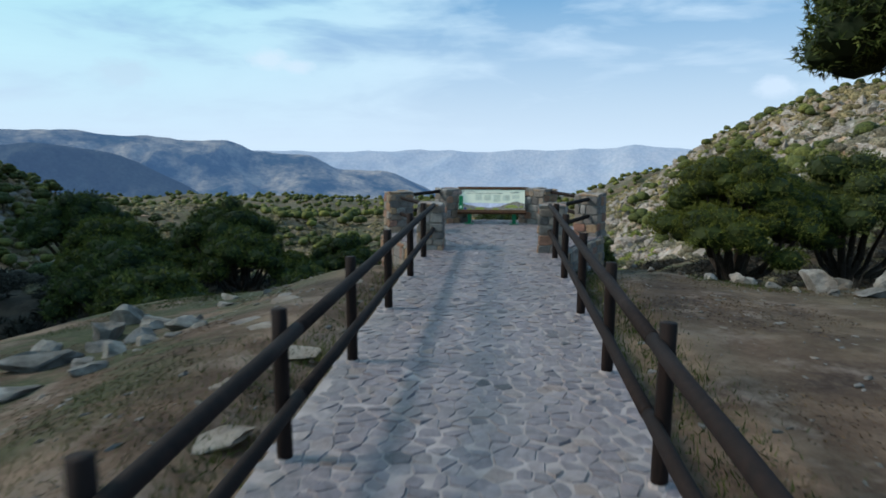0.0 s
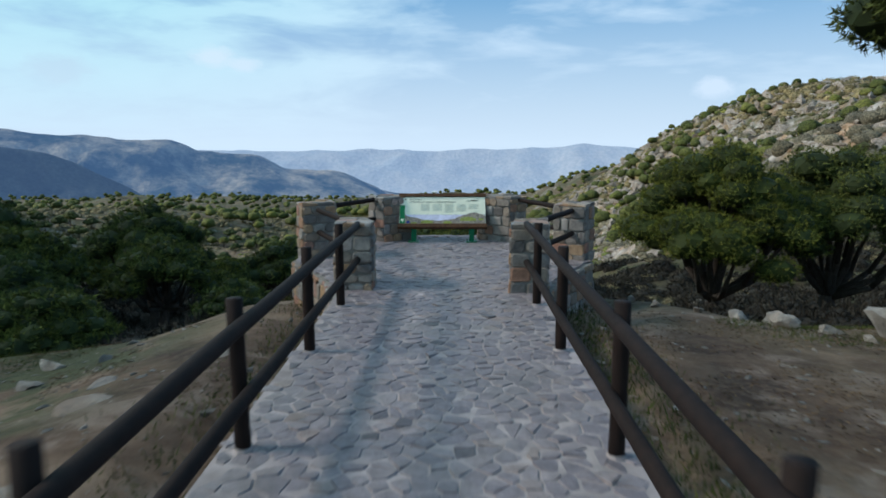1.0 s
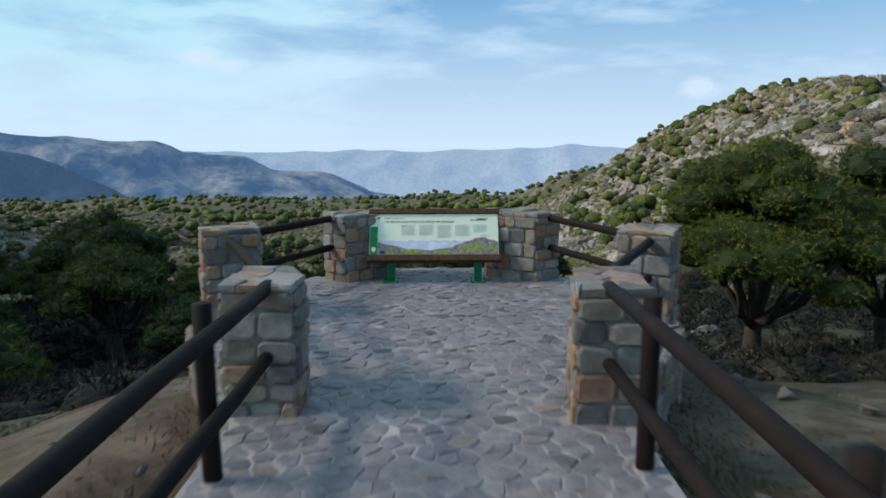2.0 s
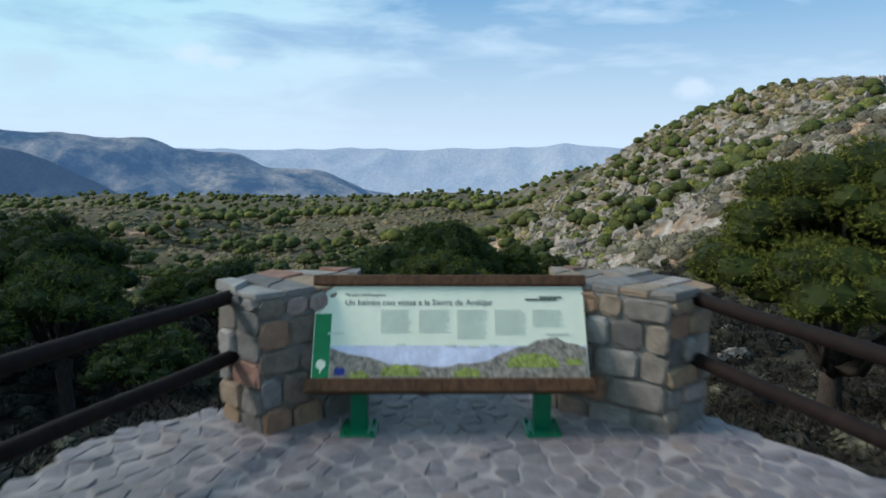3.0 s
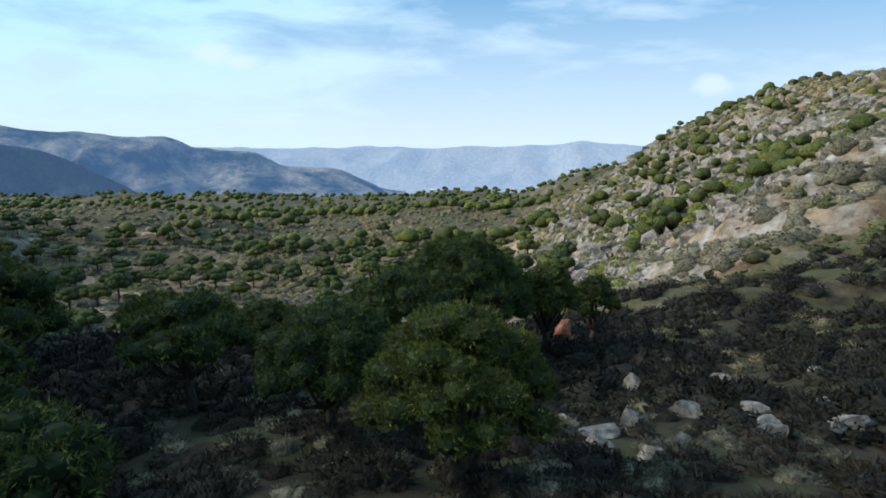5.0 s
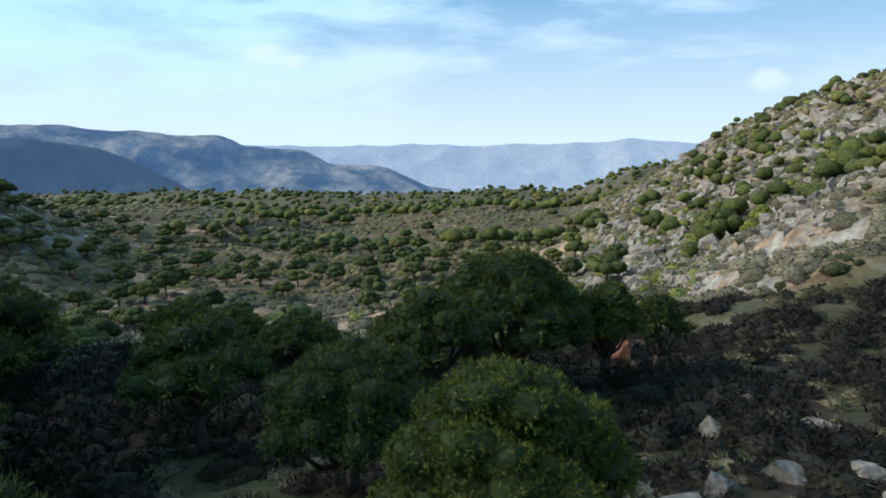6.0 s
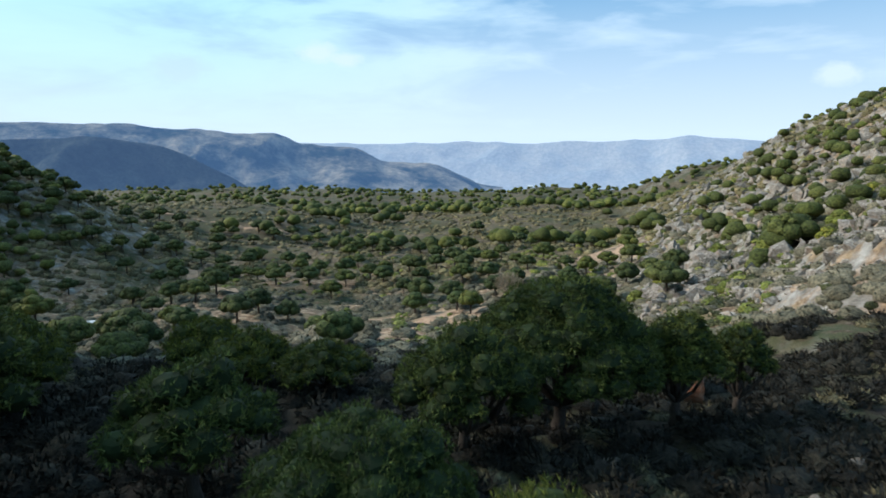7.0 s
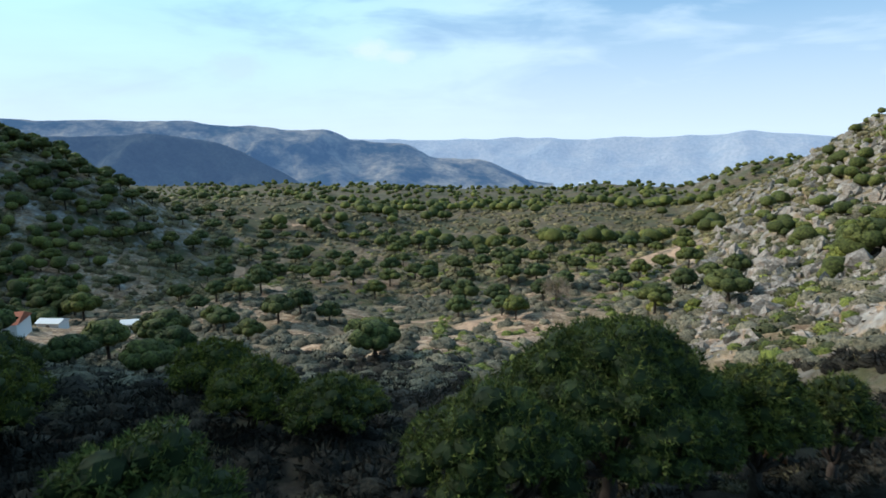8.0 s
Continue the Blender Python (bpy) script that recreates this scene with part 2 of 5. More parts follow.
def mesh_np(name, verts, faces, mat, smooth=False):
    """A mesh from arrays: verts (n, 3), faces (m, 3 or 4)."""
    me = bpy.data.meshes.new(name)
    verts, faces = np.asarray(verts, dtype=np.float32), np.asarray(faces, dtype=np.int32)
    k = faces.shape[1]
    me.vertices.add(len(verts))
    me.vertices.foreach_set("co", verts.ravel())
    me.loops.add(faces.size)
    me.loops.foreach_set("vertex_index", faces.ravel())
    me.polygons.add(len(faces))
    me.polygons.foreach_set("loop_start", np.arange(0, faces.size, k, dtype=np.int32))
    me.update(calc_edges=True)
    me.validate()
    me.polygons.foreach_set("use_smooth", np.full(len(me.polygons), smooth, dtype=bool))
    me.materials.append(mat)
    return me


def part(name, bm, material, parent=None, label="", smooth=False):
    """A bmesh (or a finished mesh) as one object, under a thing or a part."""
    if isinstance(bm, bmesh.types.BMesh):
        me = bpy.data.meshes.new(name)
        bmesh.ops.recalc_face_normals(bm, faces=bm.faces)
        bm.to_mesh(me)
        bm.free()
        me.materials.append(material)
        if smooth:
            for poly in me.polygons:
                poly.use_smooth = True
    else:
        me = bm
    ob = new(name, me)
    if parent is not None:
        ob.parent = parent
    if label:
        ob["label"] = label
    return ob


def thing(name, m, label, category, group="", kind=""):
    ob = new(name)
    ob.matrix_basis = m
    ob.empty_display_size = 0.2
    return tagged(ob, label, category, group, kind)


def box(bm, x0, x1, y0, y1, z0, z1, m=None):
    r = bmesh.ops.create_cube(bm, size=1.0)["verts"]
    for v in r:
        v.co = Vector((x0 + (v.co.x + 0.5) * (x1 - x0), y0 + (v.co.y + 0.5) * (y1 - y0), z0 + (v.co.z + 0.5) * (z1 - z0)))
        if m is not None:
            v.co = m @ v.co
    return r


def pole(bm, a, b, r0, r1=None, seg=12, rings=6, wob=0.0, seed=0):
    """A round timber from a to b, slightly uneven."""
    rnd = random.Random(seed)
    a, b = Vector(a), Vector(b)
    r1 = r0 if r1 is None else r1
    q = (b - a).to_track_quat("Z", "Y")
    prev = None
    for k in range(rings + 1):
        s = k / rings
        c = a.lerp(b, s) + Vector((rnd.uniform(-wob, wob), rnd.uniform(-wob, wob), rnd.uniform(-wob, wob)))
        r = (r0 + (r1 - r0) * s) * rnd.uniform(1 - 0.03, 1.03)
        ring = [bm.verts.new(c + q @ Vector((r * math.cos(2 * math.pi * j / seg), r * math.sin(2 * math.pi * j / seg), 0))) for j in range(seg)]
        if prev:
            for j in range(seg):
                bm.faces.new((prev[j], prev[(j + 1) % seg], ring[(j + 1) % seg], ring[j]))
        else:
            bm.faces.new(ring[::-1])
        prev = ring
    bm.faces.new(prev)


# ---- ground ----
Y_KEY = np.array((-4000, -60, 5, 12, 17, 19, 23, 30, 42, 51, 74, 84, 100, 140, 160, 200, 270, 330, 500, 1100, 1500, 2500, 5000.0))
Z_KEY = np.array((6, 2, -0.1, -0.16, -0.5, -0.75, -1.9, -4.2, -8.2, -10.0, -13.0, -16.3, -21.8, -31, -36, -41, -43, -50, -57, -88, -150, -290, -380.0))


def vnoise(x, y, scale, seed=0):
    """Smooth value noise on arrays."""
    x, y = x / scale, y / scale
    xi, yi = np.floor(x), np.floor(y)
    fx, fy = x - xi, y - yi
    fx, fy = fx * fx * (3 - 2 * fx), fy * fy * (3 - 2 * fy)

    def rnd(a, b):
        v = np.sin(a * 127.1 + b * 311.7 + seed * 74.7) * 43758.5453
        return v - np.floor(v)

    top = rnd(xi, yi) * (1 - fx) + rnd(xi + 1, yi) * fx
    bot = rnd(xi, yi + 1) * (1 - fx) + rnd(xi + 1, yi + 1) * fx
    return (top * (1 - fy) + bot * fy) * 2 - 1


def fbm(x, y, scale, octaves=4, seed=0):
    return sum(vnoise(x, y, scale / 2 ** k, seed + k) * 0.5 ** k for k in range(octaves))


def height(x, y):
    """Height of the ground."""
    x, y = np.asarray(x, dtype=float), np.asarray(y, dtype=float)
    # the edge of the terrace lies further back on the sides
    shift = 2.2 * sm((x - 2.6) / 3.0) + 2.0 * sm((-x - 2.5) / 4.0)
    near = 1 - sm((y - 60) / 60)
    z = np.interp(y + shift * near, Y_KEY, Z_KEY)
    # the slope falls away at the left of the terrace, gently at its right
    side = sm((-x - 5.3 - 0.8 * vnoise(x, y, 5.0, 9)) / 9.0) * np.minimum(6.0, 0.42 * np.maximum(0, -x - 5.3)) * (1 - sm((y - 30) / 30)) * sm((y + 60) / 60)
    z = z - side - 0.5 * sm((-x - 2.4) / 3.0) * (1 - sm((y - 22) / 8)) * sm((y + 10) / 12)
    z = z - 6.5 * sm((-x - 10) / 60) * sm((y - 70) / 90)
    # rocky hill at the right
    xf = 15 + (y - 100) * 0.10
    hill = 68.5 * sm((x - xf + 25) / 140) * sm((y - 62) / 60) * (0.8 + 0.2 * sm((y - 160) / 130)) * (1 - sm((y - 380) / 260))
    hill = hill + 1 * sm((x - xf - 70) / 220) * sm((y - 60) / 150) * (1 - sm((y - 420) / 260))
    terr = 5.0
    q = hill / terr
    step = (np.floor(q) + sm((q - np.floor(q) - 0.45) / 0.3)) * terr
    hill = hill + (step - hill) * 0.4 * sm(hill / 10)
    z = z + hill
    # unseen hill at the left, added to cast shade on terrace and near slope
    d1 = np.hypot((x + 148) / 64, np.maximum(np.abs(y - 45) - 46, 0) / 30)
    z = z + (95 + 7 * (1 - sm((y - 18) / 22))) * (1 - sm(d1 / 1.25))
    # wooded hill at the left, beyond the near slope
    d2 = np.hypot((x + 330) / 170, (y - 250) / 140)
    z = z + 74 * (1 - sm(d2 / 1.25))
    # unseen high ridge added behind it, only to lay shade on that hillside
    d5 = np.hypot((x + 440) / 90, np.maximum(np.abs(y - 200) - 45, 0) / 50)
    z = z + 192 * (1 - sm(d5 / 1.25))
    d3 = np.hypot((x + 205) / 95, (y - 385) / 75)
    z = z + 17 * (1 - sm(d3 / 1.3))
    d4 = np.hypot((x - 215) / 110, (y - 900) / 170)
    z = z + 45 * (1 - sm(d4 / 1.3))
    # unevenness grows with the distance from the terrace
    r = np.hypot(x, y - 10)
    z = z + fbm(x, y, 46.0, 4, 3) * 3.0 * sm((r - 25) / 90) + fbm(x, y, 6.0, 3, 5) * (0.05 + 0.55 * sm((r - 16) / 40)) * (1 - sm((2.2 - np.abs(x + 0.1)) / 0.8) * (1 - sm((y - 21) / 4)))
    z = z + fbm(x, y, 160.0, 3, 8) * 7.0 * sm((r - 250) / 300)
    return z


# dirt tracks and clearings: places along each, and its width
TRACKS = (
    ([(-134, 158), (-126, 172), (-114, 186), (-108, 196)], 3.0, "pale dirt track past the sheds"),
    ([(-140, 262), (-132, 250), (-129, 241), (-122, 226)], 4.0, "pale sandy track between pines"),
    ([(-66, 197), (-48, 195), (-36, 190)], 3.0, "pale sandy track between pines"),
    ([(-205, 340), (-180, 352), (-160, 350), (-140, 358)], 2.5, "pale sandy clearing track on the knoll"),
    ([(14, 262), (22, 269), (30, 272)], 15.0, "bare reddish-sand clearing in the scrub"),
    ([(-29, 166), (-26, 176), (-24, 183)], 7.0, "bare sandy patch among bushes"),
    ([(-112, 228), (-104, 222), (-98, 216)], 6.0, "dry grass clearing beside the track"),
    ([(-20, 148), (-14, 152), (-8, 150)], 5.0, "bare sandy patch among bushes"),
)


def off_track(x, y, extra=1.0):
    """True where a place keeps clear of the tracks and buildings."""
    x, y = np.asarray(x, dtype=float), np.asarray(y, dtype=float)
    ok = np.ones(x.shape, dtype=bool)
    for pts, width, _ in TRACKS:
        for (x0, y0), (x1, y1) in zip(pts, pts[1:]):
            t = np.clip(((x - x0) * (x1 - x0) + (y - y0) * (y1 - y0)) / ((x1 - x0) ** 2 + (y1 - y0) ** 2), 0, 1)
            ok &= np.hypot(x - x0 - t * (x1 - x0), y - y0 - t * (y1 - y0)) > width / 2 + extra
    for hx, hy, hr in ((-103, 157, 7), (-103, 159, 9), (-114.5, 148, 10), (-101, 122.5, 14), (-100, 140, 9), (-90, 114, 9), (-123, 150, 8), (-129, 136, 15), (-116, 120, 12), (-92, 138, 6)):
        ok &= np.hypot(x - hx, y - hy) > hr
    return ok


def ground_sheet():
    n_az = 440
    az = np.linspace(0, 2 * np.pi, n_az, endpoint=False)
    # finer towards the valley
    az = az + 0.55 * np.sin(az)
    az = np.pi + az - 0.0
    rad = np.concatenate((np.geomspace(0.7, 15, 70, endpoint=False), np.geomspace(15, 600, 290, endpoint=False), np.geomspace(600, 4900, 80)))
    n_r = len(rad)
    a, r = np.meshgrid(az, rad)
    x, y = np.sin(a) * r, 10 + np.cos(a) * r
    z = height(x, y)
    # a levelled strip under the path and the platform
    flat = (1 - sm((np.abs(x) - 1.6) / 0.6)) * (1 - sm((y - 17) / 1.5)) + (1 - sm((np.hypot(x, y - 18.3) - 2.9) / 0.8))
    z = z - 0.10 * np.clip(flat, 0, 1)
    v = np.stack((x.ravel(), y.ravel(), z.ravel()), 1)
    v = np.vstack((v, [[0, 10, float(height(0, 10)) - 0.1]]))
    i, j = np.meshgrid(np.arange(n_r - 1), np.arange(n_az), indexing="ij")
    jj = (j + 1) % n_az
    quads = np.stack((i * n_az + j, i * n_az + jj, (i + 1) * n_az + jj, (i + 1) * n_az + j), -1).reshape(-1, 4)
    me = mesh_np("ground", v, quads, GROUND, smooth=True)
    me.flip_normals()
    hub = n_r * n_az
    bm = bmesh.new()
    bm.from_mesh(me)
    bm.verts.ensure_lookup_table()
    for k in range(n_az):
        f = bm.faces.new((bm.verts[hub], bm.verts[k], bm.verts[(k + 1) % n_az]))
        f.smooth = True
    bmesh.ops.recalc_face_normals(bm, faces=bm.faces)
    bm.to_mesh(me)
    bm.free()
    if sum(p.normal.z for p in me.polygons[:400]) < 0:
        me.flip_normals()
    return tagged(new("ground", me), "stony soil terrace and scrub-covered valley floor", "ground", kind="structure")


ground_sheet()


def gz(x, y):
    return float(height(x, y))


# ---- far mountains ----


def mountain(name, az0, az1, r0, r1, base, crest, mat, label, seed, rough):
    """A relief of ridges and gullies across a stretch of the horizon; crest(degrees) gives its height."""
    n_a, n_r = 300, 44
    a, s = np.meshgrid(np.linspace(az0, az1, n_a), np.linspace(0, 1, n_r))
    r = r0 + (r1 - r0) * s
    x, y = np.sin(np.radians(a)) * r, np.cos(np.radians(a)) * r
    top = crest(a) - base
    prof = np.where(s < 0.62, sm(s / 0.62 * 0.93), 1 - sm((s - 0.66) / 0.6))
    gully = 1 - 1.25 * np.abs(fbm(x, y * 0.6, rough, 5, seed))
    z = base + top * prof * (1 - 0.42 * (1 - gully) * (1 - prof ** 5)) + fbm(x, y, rough * 0.35, 3, seed + 4) * rough * 0.018 * prof
    v = np.stack((x.ravel(), y.ravel(), z.ravel()), 1)
    i, j = np.meshgrid(np.arange(n_r - 1), np.arange(n_a - 1), indexing="ij")
    q = np.stack((i * n_a + j, i * n_a + j + 1, (i + 1) * n_a + j + 1, (i + 1) * n_a + j), -1).reshape(-1, 4)
    return tagged(new(name, mesh_np(name, v, q, mat, smooth=True)), label, "mountain", kind="structure")


def bumpf(a, c, w):
    return np.exp(-((a - c) / w) ** 2)


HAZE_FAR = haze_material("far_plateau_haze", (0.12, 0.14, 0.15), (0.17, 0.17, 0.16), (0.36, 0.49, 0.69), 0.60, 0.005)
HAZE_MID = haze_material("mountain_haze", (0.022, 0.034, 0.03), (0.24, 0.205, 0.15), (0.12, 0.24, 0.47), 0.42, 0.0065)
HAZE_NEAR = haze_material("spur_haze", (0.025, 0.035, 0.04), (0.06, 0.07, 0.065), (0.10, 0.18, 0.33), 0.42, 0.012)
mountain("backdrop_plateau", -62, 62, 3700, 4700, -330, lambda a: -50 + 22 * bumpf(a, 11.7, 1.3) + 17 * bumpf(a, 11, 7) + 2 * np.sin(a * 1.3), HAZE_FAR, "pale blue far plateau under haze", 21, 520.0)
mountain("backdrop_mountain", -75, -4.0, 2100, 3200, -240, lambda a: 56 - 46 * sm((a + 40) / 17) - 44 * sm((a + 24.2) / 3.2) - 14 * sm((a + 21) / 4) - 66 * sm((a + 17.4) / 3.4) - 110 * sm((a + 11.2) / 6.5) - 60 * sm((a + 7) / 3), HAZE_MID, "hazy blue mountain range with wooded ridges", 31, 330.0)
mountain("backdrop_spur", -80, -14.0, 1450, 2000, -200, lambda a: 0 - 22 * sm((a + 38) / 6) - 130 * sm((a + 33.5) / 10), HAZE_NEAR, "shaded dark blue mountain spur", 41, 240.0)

# ---- stonework ----
STONE_TONES = ((0.0, (0.12, 0.106, 0.096)), (0.22, (0.24, 0.215, 0.195)), (0.42, (0.22, 0.165, 0.12)), (0.6, (0.3, 0.275, 0.25)), (0.78, (0.34, 0.22, 0.125)), (0.9, (0.29, 0.145, 0.1)), (1.0, (0.38, 0.355, 0.325)))
PAVE_TONES = ((0.0, (0.075, 0.064, 0.067)), (0.035, (0.19, 0.156, 0.163)), (0.5, (0.225, 0.185, 0.19)), (0.93, (0.262, 0.216, 0.214)), (1.0, (0.26, 0.19, 0.16)))


def stone_material(name, tones, by_object, rough=0.8, spec=0.35):
    m = Mat(name, rough)
    m.bsdf.inputs["Specular IOR Level"].default_value = spec
    p = m.world_co()
    pick = m.info.outputs["Random"] if by_object else m.geo.outputs["Random Per Island"]
    c = m.ramp(pick, *tones)
    n = m.noise(11.0, 7.0, 0.7, p)
    c = m.mix(1.0, c, m.ramp(n, (0.3, (0.62, 0.6, 0.58)), (0.55, (1, 1, 1)), (0.75, (1.35, 1.32, 1.28))), "MULTIPLY")
    stain = m.ramp(m.noise(1.1, 5.0, 0.6, p), (0.5, (0, 0, 0)), (0.74, (0.5, 0.5, 0.5)))
    c = m.mix(stain, c, (0.16, 0.145, 0.125))
    m.colour(c)
    m.bump(m.noise(26.0, 6.0, 0.7, p), 0.8, 0.012)
    return m.mat


WALL_STONE = stone_material("wall_stone", STONE_TONES, True)
PAVE_PIECE = stone_material("paving_stone", PAVE_TONES, True, 0.55, 0.5)
PAVE_JOINED = stone_material("paving_stone_rest", PAVE_TONES, False, 0.55, 0.5)
MORTAR = paint("lime_mortar", (0.32, 0.27, 0.255), 0.95, vary=0.4, grain=2.0)
WALL_MORTAR = paint("wall_mortar", (0.22, 0.2, 0.175), 0.95, vary=0.3)


def slab_piece(name, o, u, w, n, a0, a1, z0, z1, proud, rnd, mat, parent):
    """One stone of a wall face: from a0 to a1 along u, z0 to z1 up, standing proud along n."""
    bm = bmesh.new()
    ring = []
    g = 0.008
    cut = 0.028
    pts = [(a0 + g + cut, z0 + g), (a1 - g - cut, z0 + g), (a1 - g, z0 + g + cut), (a1 - g, z1 - g - cut), (a1 - g - cut, z1 - g), (a0 + g + cut, z1 - g), (a0 + g, z1 - g - cut), (a0 + g, z0 + g + cut)]
    ca, cz = (a0 + a1) / 2, (z0 + z1) / 2
    for depth, shrink in ((-0.03, 1.0), (proud * 0.6, 1.0), (proud, 0.86)):
        row = []
        for a, z in pts:
            ja, jz = (rnd.uniform(-0.008, 0.008) for _ in range(2)) if depth > 0 else (0, 0)
            aa, zz = ca + (a - ca) * shrink + ja, cz + (z - cz) * shrink + jz
            row.append(bm.verts.new(o + u * aa + w * zz + n * (depth + (rnd.uniform(-0.006, 0.006) if depth > 0 else 0))))
        ring.append(row)
    for lo, hi in zip(ring, ring[1:]):
        for k in range(8):
            bm.faces.new((lo[k], lo[(k + 1) % 8], hi[(k + 1) % 8], hi[k]))
    bm.faces.new(ring[-1])
    return part(name, bm, mat, parent)


def cap_slab(ob, outline, z1, rnd):
    """One rough slab on top of a pier."""
    bm = bmesh.new()
    top = z1 + rnd.uniform(0.03, 0.065)
    c = sum(outline, Vector()) / len(outline)
    slope_x, slope_y = rnd.uniform(-0.06, 0.06), rnd.uniform(-0.06, 0.06)
    rows = []
    for zz, sc in ((z1 + 0.002, 0.97), (z1 + 0.024, 1.0), (top, 0.94)):
        row = []
        for p in outline:
            d = (p - c) * (sc * rnd.uniform(0.96, 1.03))
            lift = d.x * slope_x + d.y * slope_y + rnd.uniform(-0.006, 0.006) if zz > z1 + 0.01 else 0.0
            row.append(bm.verts.new(c + d + Vector((0, 0, zz + lift))))
        rows.append(row)
    for r0, r1 in zip(rows, rows[1:]):
        for i in range(len(outline)):
            bm.faces.new((r0[i], r0[(i + 1) % len(outline)], r1[(i + 1) % len(outline)], r1[i]))
    bm.faces.new(rows[-1])
    bm.faces.new(rows[0][::-1])
    part("cap_slab", bm, WALL_STONE, ob)


def masonry(ob, poly, z0, z1, seed, course=0.165, cap=True, faces=None, lean=0.0):
    """Rubble masonry on a footprint: a mortar core, single stones on its faces, and rough slabs on top."""
    rnd = random.Random(seed)
    poly = [Vector((x, y, 0)) for x, y in poly]
    n = len(poly)
    mid = sum(poly, Vector()) / n
    bm = bmesh.new()
    low = [bm.verts.new((p.x, p.y, z0)) for p in poly]
    high = [bm.verts.new((p.x, p.y, z1)) for p in poly]
    for k in range(n):
        bm.faces.new((low[k], low[(k + 1) % n], high[(k + 1) % n], high[k]))
    bm.faces.new(high)
    bm.faces.new(low[::-1])
    part("core", bm, WALL_MORTAR, ob, "pale mortar core")
    for k in range(n):
        if faces is not None and k not in faces:
            continue
        p, q = poly[k], poly[(k + 1) % n]
        u = (q - p)
        length = u.length
        u.normalize()
        out = Vector((u.y, -u.x, 0))
        if out.dot((p + q) / 2 - mid) < 0:
            out = -out
        z = z0
        while z < z1 - 0.05:
            h = min(rnd.uniform(0.8, 1.3) * course, z1 - z)
            if z1 - z - h < 0.07:
                h = z1 - z
            a = -0.012
            while a < length - 0.03:
                wdt = rnd.uniform(0.13, 0.30)
                if length - a - wdt < 0.1:
                    wdt = length + 0.012 - a
                slab_piece("stone", p, u, Vector((0, 0, 1)), out, a, a + wdt, z, z + h, rnd.uniform(0.015, 0.045), rnd, WALL_STONE, ob)
                a += wdt
            z += h
    if cap:
        # rough slabs laid side by side over the top
        a, b = poly[0], max(poly[1:], key=lambda p: (p - poly[0]).length)
        u = (b - a).normalized()
        v = Vector((-u.y, u.x, 0))
        us, vs = [(p - mid).dot(u) for p in poly], [(p - mid).dot(v) for p in poly]
        count = max(2, round((max(us) - min(us)) / 0.17))
        edge = [min(us) - 0.03 + (max(us) - min(us) + 0.06) * k / count for k in range(count + 1)]
        # each slab is the footprint clipped to a strip
        for k in range(count):
            lo, hi = edge[k] + 0.004, edge[k + 1] - 0.004
            big = [mid + (p - mid) * 1.06 for p in poly]
            strip = []
            for i in range(len(big)):
                p, q = big[i], big[(i + 1) % len(big)]
                du, dv = (p - mid).dot(u), (q - mid).dot(u)
                if lo <= du <= hi:
                    strip.append(p)
                cuts = sorted((c - du) / (dv - du) for c in (lo, hi) if abs(dv - du) > 1e-6 and 0 < (c - du) / (dv - du) < 1)
                strip += [p.lerp(q, c) for c in cuts]
            if len(strip) < 3:
                continue
            # broken across at an uneven place
            c = sum(strip, Vector()) / len(strip)
            lean = Vector((v.x, v.y, 0)) + u * rnd.uniform(-0.5, 0.5)
            at = rnd.uniform(-0.08, 0.08)
            for half in (1, -1):
                piece = []
                for i in range(len(strip)):
                    p, q = strip[i], strip[(i + 1) % len(strip)]
                    da, db = half * ((p - c).dot(lean) - at) - 0.004, half * ((q - c).dot(lean) - at) - 0.004
                    if da >= 0:
                        piece.append(p)
                    if da * db < 0:
                        piece.append(p.lerp(q, da / (da - db)))
                if len(piece) >= 3:
                    cap_slab(ob, piece, z1, rnd)
    return ob


def turned(cx, cy, hx, hy, deg):
    c, s = math.cos(radians(deg)), math.sin(radians(deg))
    return [(cx + x * c - y * s, cy + x * s + y * c) for x, y in ((-hx, -hy), (hx, -hy), (hx, hy), (-hx, hy))]


def rails():
    """Round timbers: along the path on posts, and between the piers of the platform."""
    for side, xs, ys in (("left", -1.27, (2.0, 3.9, 5.8, 7.7, 9.6, 11.52, 13.44, 15.1)), ("right", 1.07, (1.8, 3.7, 5.6, 7.6, 9.52, 11.46, 13.5, 15.2))):
        fence = thing("railing", pose(xs, ys[0], 0), "dark creosoted round-timber railing along the paved path", "railing", "railings")
        inner = 0.085 if xs < 0 else -0.06
        for k, y in enumerate(ys):
            bm = bmesh.new()
            pole(bm, (0, y - ys[0], -0.15), (0, y - ys[0], 1.0 + 0.015 * math.sin(7 * k)), 0.052, 0.05, 14, 4, 0.002, k)
            part("post", bm, RAIL, fence, smooth=True)
            bm = bmesh.new()
            pole(bm, (0, y - ys[0], -0.02), (0, y - ys[0], 0.025), 0.075, 0.06, 10, 2, 0.004, k)
            part("mortar_collar", bm, MORTAR, fence, "pale mortar collar")
        end = 16.05 if xs < 0 else 15.85
        for z, r in ((0.86 if xs < 0 else 0.885, 0.047), (0.41, 0.045)):
            cuts = [ys[0] - 0.6, ys[3] + 0.1, end]
            for a, b in zip(cuts, cuts[1:]):
                bm = bmesh.new()
                pole(bm, (inner, a - ys[0], z), (inner, b - ys[0] - 0.005, z), r, r * 0.97, 14, 10, 0.004, int(a * 10) + 3)
                part("rail", bm, RAIL, fence, smooth=True)


rails()


